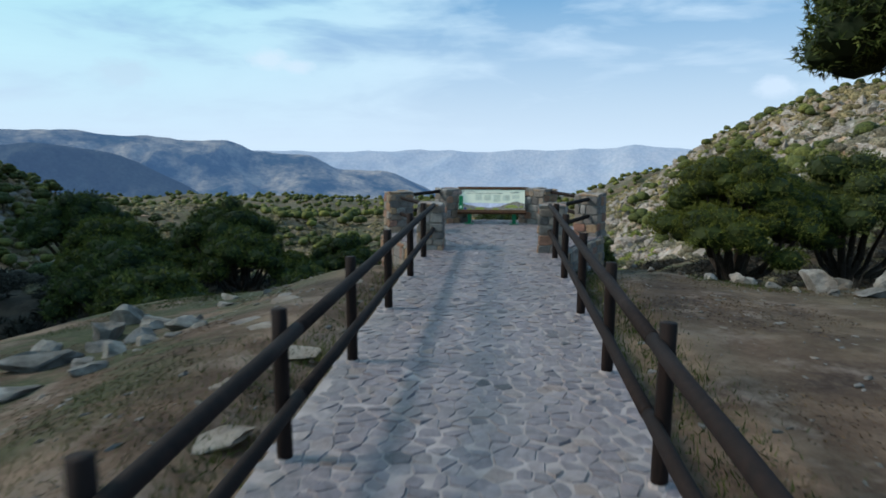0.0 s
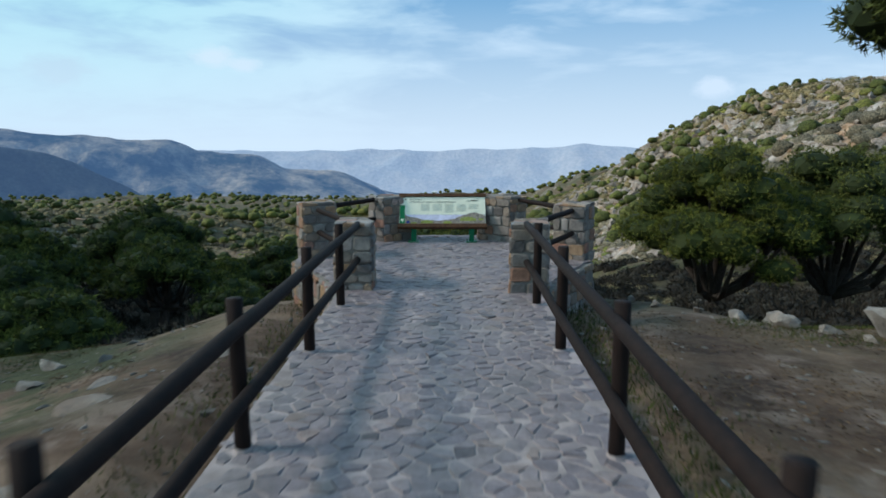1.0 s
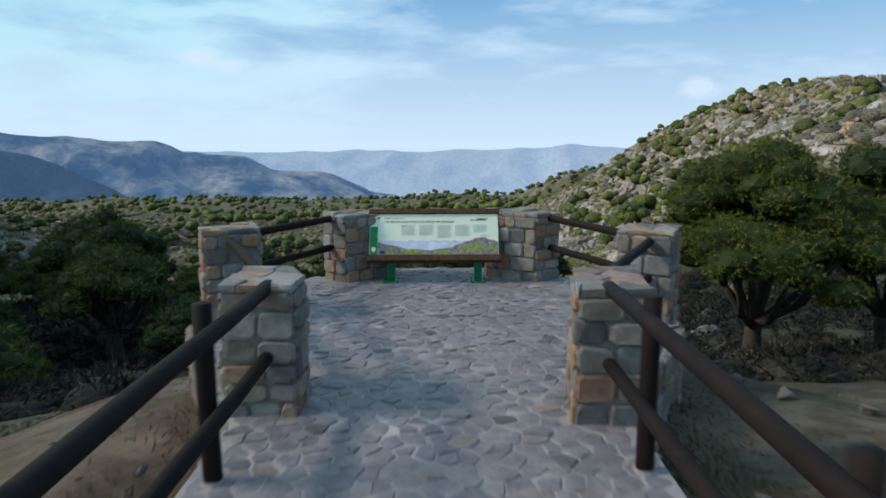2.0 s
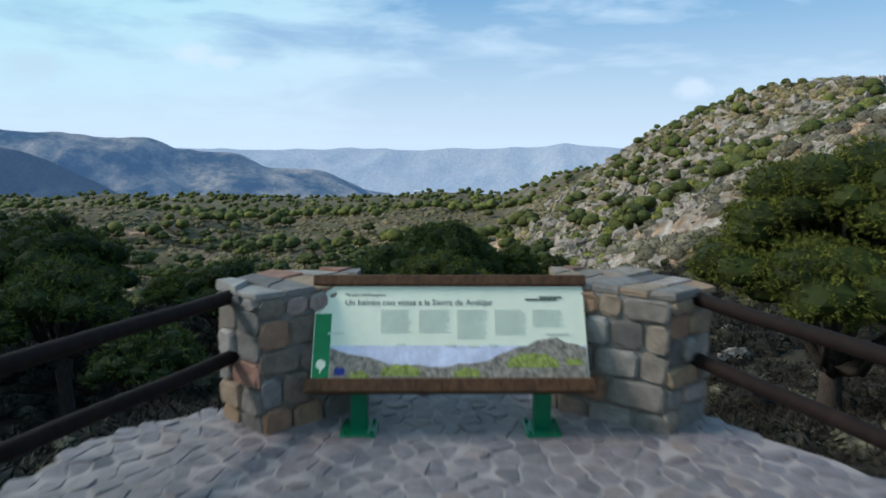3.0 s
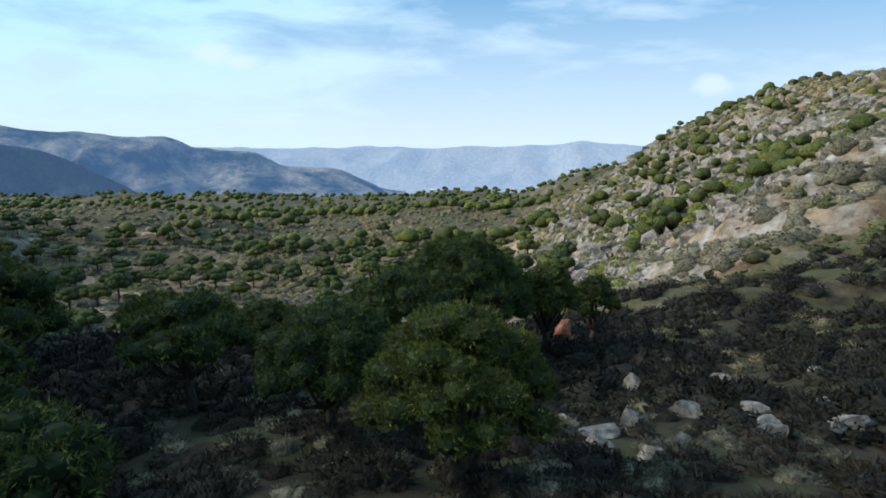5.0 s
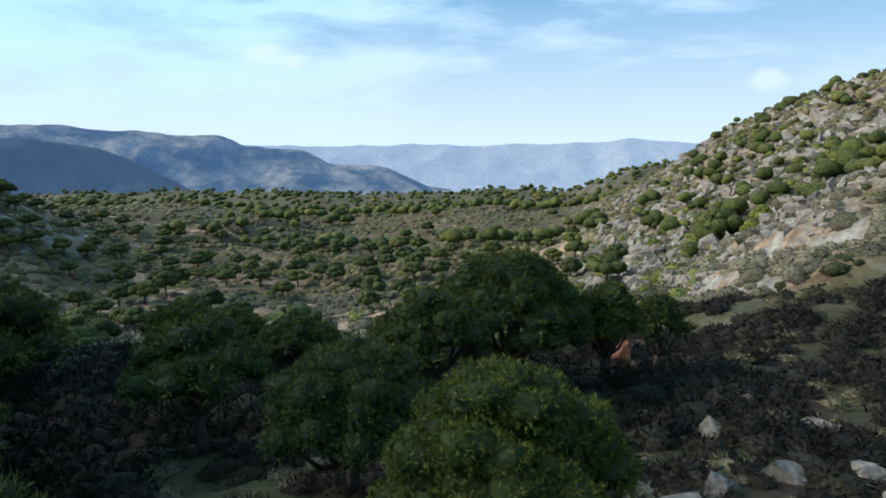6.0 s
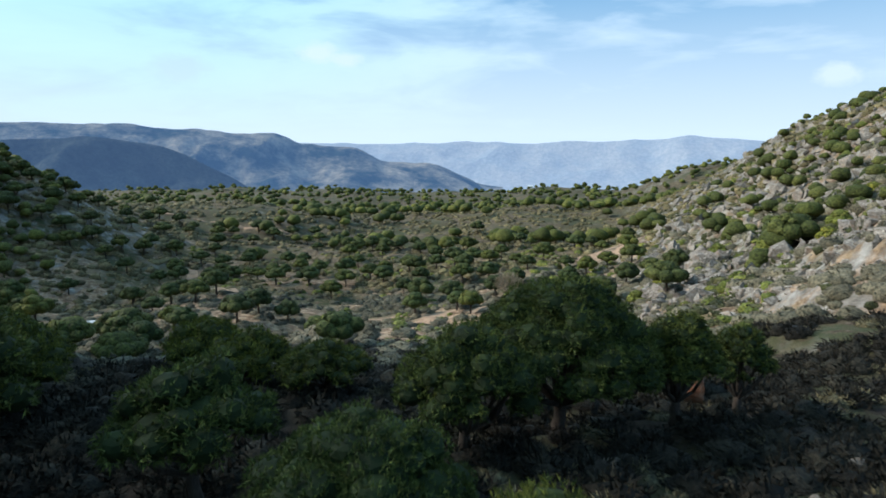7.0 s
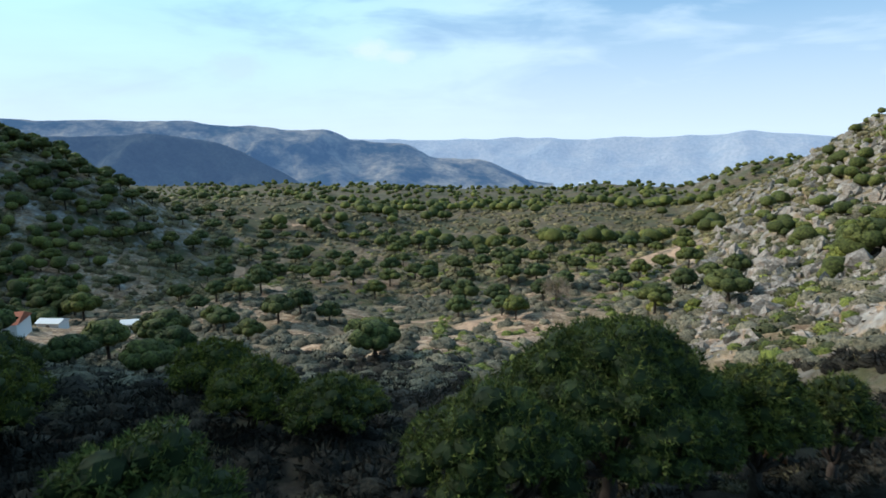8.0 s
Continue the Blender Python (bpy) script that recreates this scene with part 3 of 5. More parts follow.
def pier_rail(a, b):
    ob = thing("pier_rails", pose(*a, 0), "two dark round timber rails between stone piers", "railing", "rails between the piers")
    for z in (0.80, 0.42):
        bm = bmesh.new()
        pole(bm, (0, 0, z), (b[0] - a[0], b[1] - a[1], z + 0.02), 0.046, 0.044, 12, 8, 0.003, int(z * 100))
        part("rail", bm, RAIL, ob, smooth=True)


pier_rail((-1.22, 16.3), (-2.25, 18.45))
pier_rail((1.0, 16.2), (2.1, 18.3))
pier_rail((-2.3, 18.6), (-1.45, 20.25))
pier_rail((2.1, 18.4), (1.35, 20.2))
pier_rail((-0.85, 20.62), (0.7, 20.62))


def sign_board():
    """Tilted information board on two green feet; its printed face is flat."""
    ob = thing("information_board", pose(-0.135, 20.05, 0), "tilted cream information board in a brown timber frame", "information board")
    slope = math.atan2(0.5, 0.29)
    # board axes: local x to the right, local y up the slope
    m = Matrix.Translation((0, -0.05, 0.36)) @ Matrix.Rotation(slope, 4, "X")
    w, h = 0.838, 0.578

    def flat(name, x0, x1, y0, y1, lift, mat, parent, label=""):
        bm = bmesh.new()
        box(bm, x0, x1, y0, y1, lift - 0.0015, lift, m)
        return part(name, bm, mat, parent, label)

    cream = paint("printed_cream", (0.86, 0.83, 0.63), 0.28, vary=0.04)
    ink = paint("printed_ink", (0.10, 0.11, 0.08), 0.4)
    grey = paint("printed_grey", (0.66, 0.67, 0.54), 0.35, vary=0.1)
    green = paint("printed_green", (0.012, 0.21, 0.06), 0.3)
    lilac = paint("printed_lilac", (0.66, 0.63, 0.74), 0.3, vary=0.3, grain=7.0)
    hills = paint("printed_hills", (0.27, 0.22, 0.17), 0.35, vary=0.8, grain=30.0)
    leaf = paint("printed_leaves", (0.27, 0.29, 0.06), 0.35, vary=0.75, grain=45.0)
    blue = paint("printed_blue", (0.02, 0.03, 0.2), 0.35)
    bm = bmesh.new()
    box(bm, -w, w, 0, h, -0.02, 0, m)
    panel = part("panel", bm, cream, ob, "cream printed panel with a landscape picture")
    # a timber beam above and below, side battens behind
    for name, y0, y1, z0, z1, ww in (("top_beam", h, h + 0.07, -0.05, 0.03, w + 0.02), ("bottom_beam", -0.085, 0.0, -0.06, 0.04, w + 0.03)):
        bm = bmesh.new()
        box(bm, -ww, ww, y0, y1, z0, z1, m)
        bmesh.ops.bevel(bm, geom=bm.edges[:], offset=0.008, segments=1, affect="EDGES")
        part(name, bm, FRAME_WOOD, ob, "brown varnished timber beam")
    for x in (-0.55, 0.57):
        bm = bmesh.new()
        box(bm, x - 0.05, x + 0.05, -0.02, h + 0.03, -0.075, -0.022, m)
        part("batten", bm, FRAME_WOOD, ob)
    green_paint = paint("green_steel", (0.01, 0.16, 0.07), 0.35, 0.2)
    for x in (-0.56, 0.57):
        bm = bmesh.new()
        box(bm, x - 0.05, x + 0.05, 0.0, 0.1, 0.01, 0.36)
        leg = part("foot", bm, green_paint, ob, "green painted steel foot")
        bm = bmesh.new()
        box(bm, x - 0.11, x + 0.11, -0.1, 0.12, 0.0, 0.02)
        bmesh.ops.bevel(bm, geom=bm.edges[:], offset=0.005, segments=1, affect="EDGES")
        part("base_plate", bm, green_paint, leg)
        for dx in (-0.085, 0.085):
            for dy in (-0.075, 0.095):
                bm = bmesh.new()
                pole(bm, (x + dx, dy, 0.018), (x + dx, dy, 0.04), 0.012, 0.012, 6, 1)
                part("bolt", bm, green_paint, leg)
    # printed matter
    flat("green_band", -w + 0.005, -w + 0.105, 0.0, 0.40, 0.003, green, panel, "green printed band with a white tree mark")
    bm = bmesh.new()
    bmesh.ops.create_circle(bm, cap_ends=True, segments=14, radius=0.03, matrix=m @ Matrix.Translation((-w + 0.055, 0.085, 0.0045)))
    part("tree_mark", bm, cream, panel)
    flat("tree_mark_stem", -w + 0.05, -w + 0.06, 0.035, 0.085, 0.005, cream, panel)
    flat("picture_sky", -w + 0.106, w - 0.005, 0.05, 0.2, 0.002, lilac, panel)

    def shape(name, top, y0, x0, x1, lift, mat, n=26):
        bm = bmesh.new()
        lo = [bm.verts.new(m @ Vector((x0 + (x1 - x0) * k / n, y0, lift))) for k in range(n + 1)]
        hi = [bm.verts.new(m @ Vector((x0 + (x1 - x0) * k / n, max(y0 + 0.002, top(x0 + (x1 - x0) * k / n)), lift))) for k in range(n + 1)]
        for k in range(n):
            bm.faces.new((lo[k], lo[k + 1], hi[k + 1], hi[k]))
        return part(name, bm, mat, panel)

    shape("picture_hill", lambda x: 0.07 + 0.11 * math.exp(-((x + 0.78) / 0.33) ** 2) + 0.17 * math.exp(-((x - 0.62) / 0.34) ** 2) + 0.008 * math.sin(23 * x) + 0.006 * math.sin(51 * x), 0.0, -w + 0.106, w - 0.005, 0.0035, hills)
    for x, y, r in ((-0.3, 0.035, 0.12), (0.1, 0.03, 0.08), (0.5, 0.085, 0.16), (-0.55, 0.02, 0.06), (0.75, 0.1, 0.05)):
        shape("picture_bush", lambda q, x=x, y=y, r=r: y + 0.42 * math.sqrt(max(0.0, r * r - (q - x) ** 2)) + 0.006 * math.sin(90 * q), max(0.002, y - 0.02), x - r, x + r, 0.005, leaf, 18)
    flat("blue_mark", -w + 0.14, -w + 0.20, 0.02, 0.065, 0.0055, blue, panel)
    rnd = random.Random(5)
    for k in range(5):
        x0 = -0.43 + k * 0.235
        deep = (0.155, 0.155, 0.195, 0.175, 0.12)[k]
        for j in range(int(deep / 0.0125)):
            flat("text_line", x0, x0 + 0.195 - rnd.uniform(0, 0.03), 0.425 - j * 0.0125 - 0.006, 0.425 - j * 0.0125, 0.003, grey, panel)
    for x, y, wd in ((-0.7, 0.27, 0.1), (-0.3, 0.2, 0.05), (0.0, 0.195, 0.07), (0.14, 0.19, 0.07), (0.26, 0.195, 0.05), (0.66, 0.265, 0.14), (0.63, 0.5, 0.14), (0.57, 0.485, 0.2)):
        flat("caption_line", x - wd / 2, x + wd / 2, y, y + 0.011, 0.006, ink if y > 0.45 else grey, panel)
    for words, x, y, size, depth in (("Un balcón con vistas a la Sierra de Andújar", -0.655, 0.455, 0.053, 0.002), ("Mirador del Peregrino", -0.655, 0.513, 0.028, 0.002)):
        cu = bpy.data.curves.new("title", "FONT")
        cu.body, cu.size, cu.extrude = words, size, 0.0004
        tmp = bpy.data.objects.new("title", cu)
        me = bpy.data.meshes.new_from_object(tmp)
        bpy.data.objects.remove(tmp)
        me.transform(m @ Matrix.Translation((x, y, 0.003)))
        me.materials.clear()
        me.materials.append(ink)
        part("title", me, ink, panel)


sign_board()

# ---- paving ----
PLATFORM = [(-1.40, 15.7), (1.22, 15.7), (1.5, 16.6), (2.3, 18.1), (2.25, 19.2), (2.05, 19.66), (1.74, 19.98), (1.5, 20.3), (1.3, 20.95), (-1.42, 20.95), (-1.6, 20.35), (-1.9, 20.25), (-2.28, 19.95), (-2.45, 19.2), (-2.55, 18.2), (-1.7, 16.6)]


def inside(x, y, poly):
    odd = False
    for (x0, y0), (x1, y1) in zip(poly, poly[1:] + poly[:1]):
        if (y0 > y) != (y1 > y) and x < (x1 - x0) * (y - y0) / (y1 - y0) + x0:
            odd = not odd
    return odd


def slab(name, poly, z0, z1, mat, label, category):
    bm = bmesh.new()
    low, high = [bm.verts.new((*p, z0)) for p in poly], [bm.verts.new((*p, z1)) for p in poly]
    for k in range(len(poly)):
        bm.faces.new((low[k], low[(k + 1) % len(poly)], high[(k + 1) % len(poly)], high[k]))
    bm.faces.new(high)
    bm.faces.new(low[::-1])
    return tagged(part(name, bm, mat), label, category, kind="structure")


path_bed = slab("pavement", [(-1.42, -3.0), (1.2, -3.0), (1.2, 15.72), (-1.42, 15.72)], -0.3, 0.0, MORTAR, "grey irregular stone paving of the path set in pale mortar", "pavement")
deck_bed = slab("platform_floor", [(x * 0.99, y) for x, y in PLATFORM], -0.9, 0.001, MORTAR, "grey irregular stone paving of the lookout platform", "pavement")

# ---- rocks ----
ICO = bmesh.new()
bmesh.ops.create_icosphere(ICO, subdivisions=2, radius=1.0)
ICO_V = np.array([v.co[:] for v in ICO.verts])
ICO_F = np.array([[v.index for v in f.verts] for f in ICO.faces])
ICO.free()
ICO1 = bmesh.new()
bmesh.ops.create_icosphere(ICO1, subdivisions=1, radius=1.0)
ICO1_V = np.array([v.co[:] for v in ICO1.verts])
ICO1_F = np.array([[v.index for v in f.verts] for f in ICO1.faces])
ICO1.free()
RNG = np.random.default_rng(11)


def rock_shape(base, rng, cuts=7, low=0.45):
    """A boulder: a ball cut flat by several planes and roughened."""
    v = base.copy()
    for _ in range(cuts):
        d = rng.normal(size=3)
        d /= np.linalg.norm(d)
        lim = rng.uniform(low, 0.8)
        over = np.maximum(v @ d - lim, 0)
        v = v - over[:, None] * d
    v = v * (1 + rng.uniform(-0.05, 0.05, (len(v), 1)))
    return v


def boulder(x, y, sx, sy, sz, turn, seed, label, mat=None, group="boulders", sink=0.35):
    rng = np.random.default_rng(seed)
    bm = bmesh.new()
    bmesh.ops.create_icosphere(bm, subdivisions=3, radius=1.0)
    v = rock_shape(np.array([p.co[:] for p in bm.verts]), rng, 18, 0.3)
    for p, c in zip(bm.verts, v):
        q = Vector(c)
        p.co = Vector((q.x * sx, q.y * sy, q.z * sz)) * (1 + 0.16 * noise.noise(q * 2.2 + Vector((seed, 0, 0))) + 0.07 * noise.noise(q * 6 + Vector((0, seed, 0))))
    ob = part("boulder", bm, mat or ROCK)
    ob.matrix_basis = pose(x, y, gz(x, y) + sz * (0.8 - sink * 1.6), 0, 0, turn)
    return tagged(ob, label, "boulder", group)


SLAB_ROCK = rock_material("pale_bedrock", (0.13, 0.105, 0.085), (0.24, 0.2, 0.165), (0.35, 0.305, 0.26), (0.24, 0.17, 0.12))
RED_ROCK = rock_material("iron_stained_rock", (0.16, 0.07, 0.04), (0.36, 0.16, 0.09), (0.46, 0.3, 0.22))
rng = random.Random(3)
for k, (x, y, s) in enumerate(((-5.05, 9.9, 0.42), (-4.8, 10.7, 0.3), (-4.75, 11.3, 0.36), (-4.5, 11.6, 0.26), (-4.1, 11.6, 0.14), (-5.6, 12.4, 0.5), (-4.95, 12.2, 0.4), (-4.35, 12.5, 0.34), (-4.8, 14.6, 0.24), (-5.5, 10.9, 0.45), (-4.5, 10.4, 0.2), (-4.55, 9.7, 0.12), (-3.95, 11.9, 0.16), (-4.7, 16.9, 0.14), (-5.3, 13.3, 0.4), (-4.6, 13.2, 0.22), (-6.0, 11.6, 0.5), (-5.9, 13.5, 0.5), (-5.2, 11.7, 0.3), (-6.2, 10.3, 0.5), (-5.1, 15.6, 0.26), (-4.3, 15.3, 0.15))):
    boulder(x, y, s * rng.uniform(0.9, 1.3), s * rng.uniform(0.7, 1.0), s * rng.uniform(0.5, 0.75), rng.uniform(0, 180), k, "grey lichened boulder at the edge of the terrace", sink=0.5)
for k, (x, y, s) in enumerate(((3.4, 17.9, 0.14), (3.9, 17.5, 0.16), (4.45, 17.3, 0.26), (4.9, 16.7, 0.3), (5.3, 16.4, 0.24), (6.0, 16.0, 0.55), (5.5, 15.8, 0.16), (5.9, 15.3, 0.2), (7.0, 15.7, 0.75), (6.5, 15.1, 0.4), (7.4, 14.9, 0.5), (3.1, 18.4, 0.12), (6.8, 16.9, 0.5), (8.2, 15.6, 0.6), (7.9, 14.2, 0.3), (5.2, 17.2, 0.4), (7.6, 16.4, 0.7))):
    boulder(x, y, s * rng.uniform(0.9, 1.3), s * rng.uniform(0.7, 1.0), s * rng.uniform(0.5, 0.8), rng.uniform(0, 180), 40 + k, "pale grey boulder lying along the edge of the terrace")
# flat bedrock that shows through the soil
for k, (x, y, sx, sy) in enumerate(((-2.6, 11.05, 0.4, 0.3), (-3.0, 11.5, 0.32, 0.22), (-3.0, 12.7, 0.45, 0.4), (-1.95, 8.2, 0.4, 0.35), (-1.95, 10.2, 0.3, 0.5), (-2.3, 9.2, 0.3, 0.25), (-3.3, 13.6, 0.3, 0.3), (-2.4, 14.2, 0.35, 0.3))):
    boulder(x, y, sx, sy, 0.06, 30 * k, 170 + k, "pale flat bedrock level with the brown soil", SLAB_ROCK, "bedrock slabs", 0.62)
# rocks on the slope under the lookout
for k, (x, y, s) in enumerate(((5.2, 47, 0.9), (6.0, 49, 1.0), (4.6, 50, 0.7), (6.8, 46, 0.8), (7.4, 50.5, 1.0), (5.7, 44.5, 0.6), (8.4, 47.5, 0.7), (10.5, 52, 1.2), (12.5, 49, 1.1), (13.8, 53, 0.9), (11.6, 45.5, 0.7), (16, 50, 1.3), (9.5, 57, 0.8), (15, 58, 1.0), (18.5, 55, 0.9), (-7.6, 57.5, 0.8), (-6.6, 58.4, 0.9), (-8.4, 58.8, 0.7), (-5.8, 56.4, 0.6), (-9.6, 57.4, 0.6), (-7.0, 60, 0.8), (2.6, 60, 0.7), (3.4, 53.5, 0.9), (21, 60, 1.1), (13, 62, 0.9), (-2.9, 31, 0.4), (2.5, 27.5, 0.35))):
    boulder(x, y, s * rng.uniform(0.9, 1.4), s * rng.uniform(0.7, 1.0), s * rng.uniform(0.6, 0.95), rng.uniform(0, 180), 90 + k, "weathered grey rock among dry scrub on the slope", group="slope rocks")
boulder(8.2, 71.9, 1.0, 0.9, 1.5, 20, 141, "iron-red rock face standing out of dark scrub", RED_ROCK, "slope rocks", 0.1)
boulder(8.7, 72.4, 1.1, 0.9, 0.9, 60, 142, "grey rock beside the red rock", None, "slope rocks")


def batch(name, base_v, base_f, items, mat, label, category, shaper, smooth=False):
    """Many small pieces as one mesh. items: x, y, z, size, flat; shaper gives each one its own form."""
    vs, fs = [], []
    off = 0
    for k, (x, y, z, s, fl) in enumerate(items):
        v = shaper(k)
        a = RNG.uniform(0, 6.283)
        c, si = math.cos(a), math.sin(a)
        v = v * np.array((s, s * 0.85, s * fl))
        v = np.stack((v[:, 0] * c - v[:, 1] * si + x, v[:, 0] * si + v[:, 1] * c + y, v[:, 2] + z), 1)
        vs.append(v)
        fs.append(base_f + off)
        off += len(v)
    ob = new(name, mesh_np(name, np.vstack(vs), np.vstack(fs), mat, smooth))
    return tagged(ob, label, category, kind="stuff")


ROCK_FORMS = [rock_shape(ICO1_V, np.random.default_rng(500 + k), 14, 0.25) * np.array((1.5, 0.9, 1.0)) for k in range(24)]


def slope_of(x, y, d=2.0):
    return np.hypot(height(x + d, y) - height(x - d, y), height(x, y + d) - height(x, y - d)) / (2 * d)


def polar(n, az0, az1, r0, r1, power, rng):
    a = np.radians(rng.uniform(az0, az1, n))
    r = (r0 ** power + (r1 ** power - r0 ** power) * rng.random(n)) ** (1 / power)
    return np.sin(a) * r, 5 + np.cos(a) * r


# crags and scree on the hill
rx, ry = polar(26000, 4, 50, 110, 430, 0.9, RNG)
keep = (slope_of(rx, ry) > 0.30 + 0.3 * vnoise(rx, ry, 18.0, 77)) & (height(rx, ry) > -34)
rx, ry = rx[keep][:8000], ry[keep][:8000]
sizes = (0.4 + 2.8 * RNG.random(len(rx)) ** 3) * (0.55 + 0.45 * sm((ry - 150) / 60))
batch("crag_rocks", ICO1_V, ICO1_F, list(zip(rx, ry, height(rx, ry) - 0.15 * sizes, sizes, RNG.uniform(0.5, 1.5, len(rx)))), ROCK, "broken grey crags and scree on the hill", "rocks", lambda k: ROCK_FORMS[k % 24])
# the low rock band at the hill's foot
bx = 20 + 44 * RNG.random(420) + RNG.normal(size=420)
by = 158 + 9 * np.sin(bx * 0.21) + RNG.normal(size=420) * 7.0 - (bx - 39) * 0.3
bs = 0.5 + 1.9 * RNG.random(420) ** 2
batch("rock_band", ICO1_V, ICO1_F, list(zip(bx, by, height(bx, by) + 0.3 * bs, bs, RNG.uniform(0.6, 1.5, 420))), ROCK, "pale rock band at the foot of the hill", "rocks", lambda k: ROCK_FORMS[k % 24])
# loose stones on the terrace
tx, ty = RNG.uniform(-6, 8, 2200), RNG.uniform(3, 17, 2200)
keep = (np.abs(tx + 0.1) > 1.55)
tx, ty = tx[keep], ty[keep]
ts = 0.012 + 0.06 * RNG.random(len(tx)) ** 4
batch("loose_stones", ICO1_V, ICO1_F, list(zip(tx, ty, height(tx, ty), ts, RNG.uniform(0.4, 0.8, len(tx)))), ROCK, "small loose stones on bare soil", "stones", lambda k: ROCK_FORMS[k % 24])

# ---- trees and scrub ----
# needle colour darkened for the inner mass: shade inside the crown, painted
PINE_INNER_SHADE = foliage_material("shaded_inner_needles", (0.018, 0.026, 0.008), (0.022, 0.032, 0.01), (0.028, 0.04, 0.012))


def blades(points, normals, length, width, rng, up=0.22, spread=0.9):
    """One slim triangle a point, growing outwards."""
    n = len(points)
    d = normals + rng.normal(size=(n, 3)) * spread
    d[:, 2] += up
    d /= np.linalg.norm(d, axis=1)[:, None]
    side = np.cross(d, rng.normal(size=(n, 3)))
    side /= np.linalg.norm(side, axis=1)[:, None] + 1e-9
    ln = length * rng.uniform(0.6, 1.3, n)[:, None]
    wd = width * rng.uniform(0.7, 1.3, n)[:, None]
    v = np.empty((n, 3, 3))
    v[:, 0], v[:, 1], v[:, 2] = points - side * wd, points + side * wd, points + d * ln
    return v.reshape(-1, 3), np.arange(3 * n).reshape(-1, 3)


def lobes_crown(lobes, density, length, width, rng, tuft=7):
    """Crown of rounded clumps: needle tufts on every clump over a dense inner mass. Gives verts, faces and how many faces are inner."""
    cores, core_f, vs, fs, off, inner = [], [], [], [], 0, 0
    for cx, cy, cz, rx, rz in lobes:
        v = ICO_V * np.array((rx, rx, rz)) * 0.84
        cores.append(v * (1 + rng.uniform(-0.12, 0.06, (len(v), 1))) + np.array((cx, cy, cz)))
        core_f.append(ICO_F + inner * len(ICO_V))
        inner += 1
    off = inner * len(ICO_V)
    for cx, cy, cz, rx, rz in lobes:
        n = int(4 * np.pi * rx * (rx + rz) / 2 * density)
        d = rng.normal(size=(n, 3))
        d /= np.linalg.norm(d, axis=1)[:, None]
        d = d[d[:, 2] > -0.8]
        p = d * np.array((rx, rx, rz)) * rng.uniform(0.8, 1.04, (len(d), 1)) + np.array((cx, cy, cz))
        nn = d / np.array((rx, rx, rz))
        nn /= np.linalg.norm(nn, axis=1)[:, None]
        hidden = np.zeros(len(p), dtype=bool)
        for ox, oy, oz, orx, orz in lobes:
            if (ox, oy, oz) != (cx, cy, cz):
                hidden |= (((p - (ox, oy, oz)) / (orx, orx, orz)) ** 2).sum(1) < 0.6
        p, nn = p[~hidden], nn[~hidden]
        # several needles from each tuft
        base = np.repeat(p, tuft, 0) + rng.normal(size=(len(p) * tuft, 3)) * length * 0.16
        v, f = blades(base, np.repeat(nn, tuft, 0), length, width, rng)
        vs.append(v)
        fs.append(f + off)
        off += len(v)
    return np.vstack(cores + vs), np.vstack(core_f + fs), inner * len(ICO_F)


def pine(x, y, top, radius, seed, label, thick=None, detail=9.0, z=None, lean=(0, 0), group="pines", lobes=22, depth=0.62, needle=(0.25, 0.03), clump=(0.2, 0.31)):
    """An umbrella pine: tapered trunk, spreading limbs and a crown of rounded clumps."""
    rng = np.random.default_rng(seed)
    g = (gz(x, y) if z is None else z) - 0.15
    height_all = top - g
    ob = thing("pine_tree", pose(x, y, g), label, "tree", group)
    crown_h = min(height_all * 0.75, radius * 2 * depth)
    mid = height_all - crown_h * 0.55
    r0 = thick or 0.035 * height_all + 0.06
    fork = Vector((lean[0] * 0.4, lean[1] * 0.4, max(0.8, mid - crown_h * 0.5)))
    bm = bmesh.new()
    pole(bm, (0, 0, 0), fork, r0, r0 * 0.72, 9, 5, r0 * 0.22, seed)
    part("trunk", bm, BARK, ob, smooth=True)
    forms = []
    for k in range(lobes):
        a = 2.4 * k + rng.uniform(-0.3, 0.3)
        s = math.sqrt((k + 0.4) / lobes)
        rr = radius * 0.74 * s
        cz = mid + crown_h * (0.28 - 0.42 * s * s) + rng.uniform(-0.1, 0.1) * crown_h
        lr = radius * rng.uniform(*clump)
        forms.append((lean[0] + rr * math.cos(a), lean[1] + rr * math.sin(a), cz, lr, lr * rng.uniform(0.62, 0.85)))
    for k in range(0, lobes, max(2, lobes // 14)):
        cx, cy, cz, lr, _ = forms[k]
        bm = bmesh.new()
        a, b = fork - Vector((0, 0, 0.1)), Vector((cx, cy, cz))
        knee = a.lerp(b, 0.5) + Vector((0, 0, -0.08 * height_all))
        pole(bm, a, knee, r0 * 0.45, r0 * 0.3, 7, 3, r0 * 0.1, seed + k)
        pole(bm, knee, b, r0 * 0.3, r0 * 0.12, 7, 3, r0 * 0.1, seed + k)
        part("limb", bm, BARK, ob, smooth=True)
    v, f, inner = lobes_crown(forms, detail * 1.25, *needle, rng)
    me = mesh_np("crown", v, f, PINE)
    me.materials.append(PINE_INNER_SHADE)
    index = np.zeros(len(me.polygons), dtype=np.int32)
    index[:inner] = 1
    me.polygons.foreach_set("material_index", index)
    part("crown", me, PINE, ob, "dense dark green needle crown")
    return ob


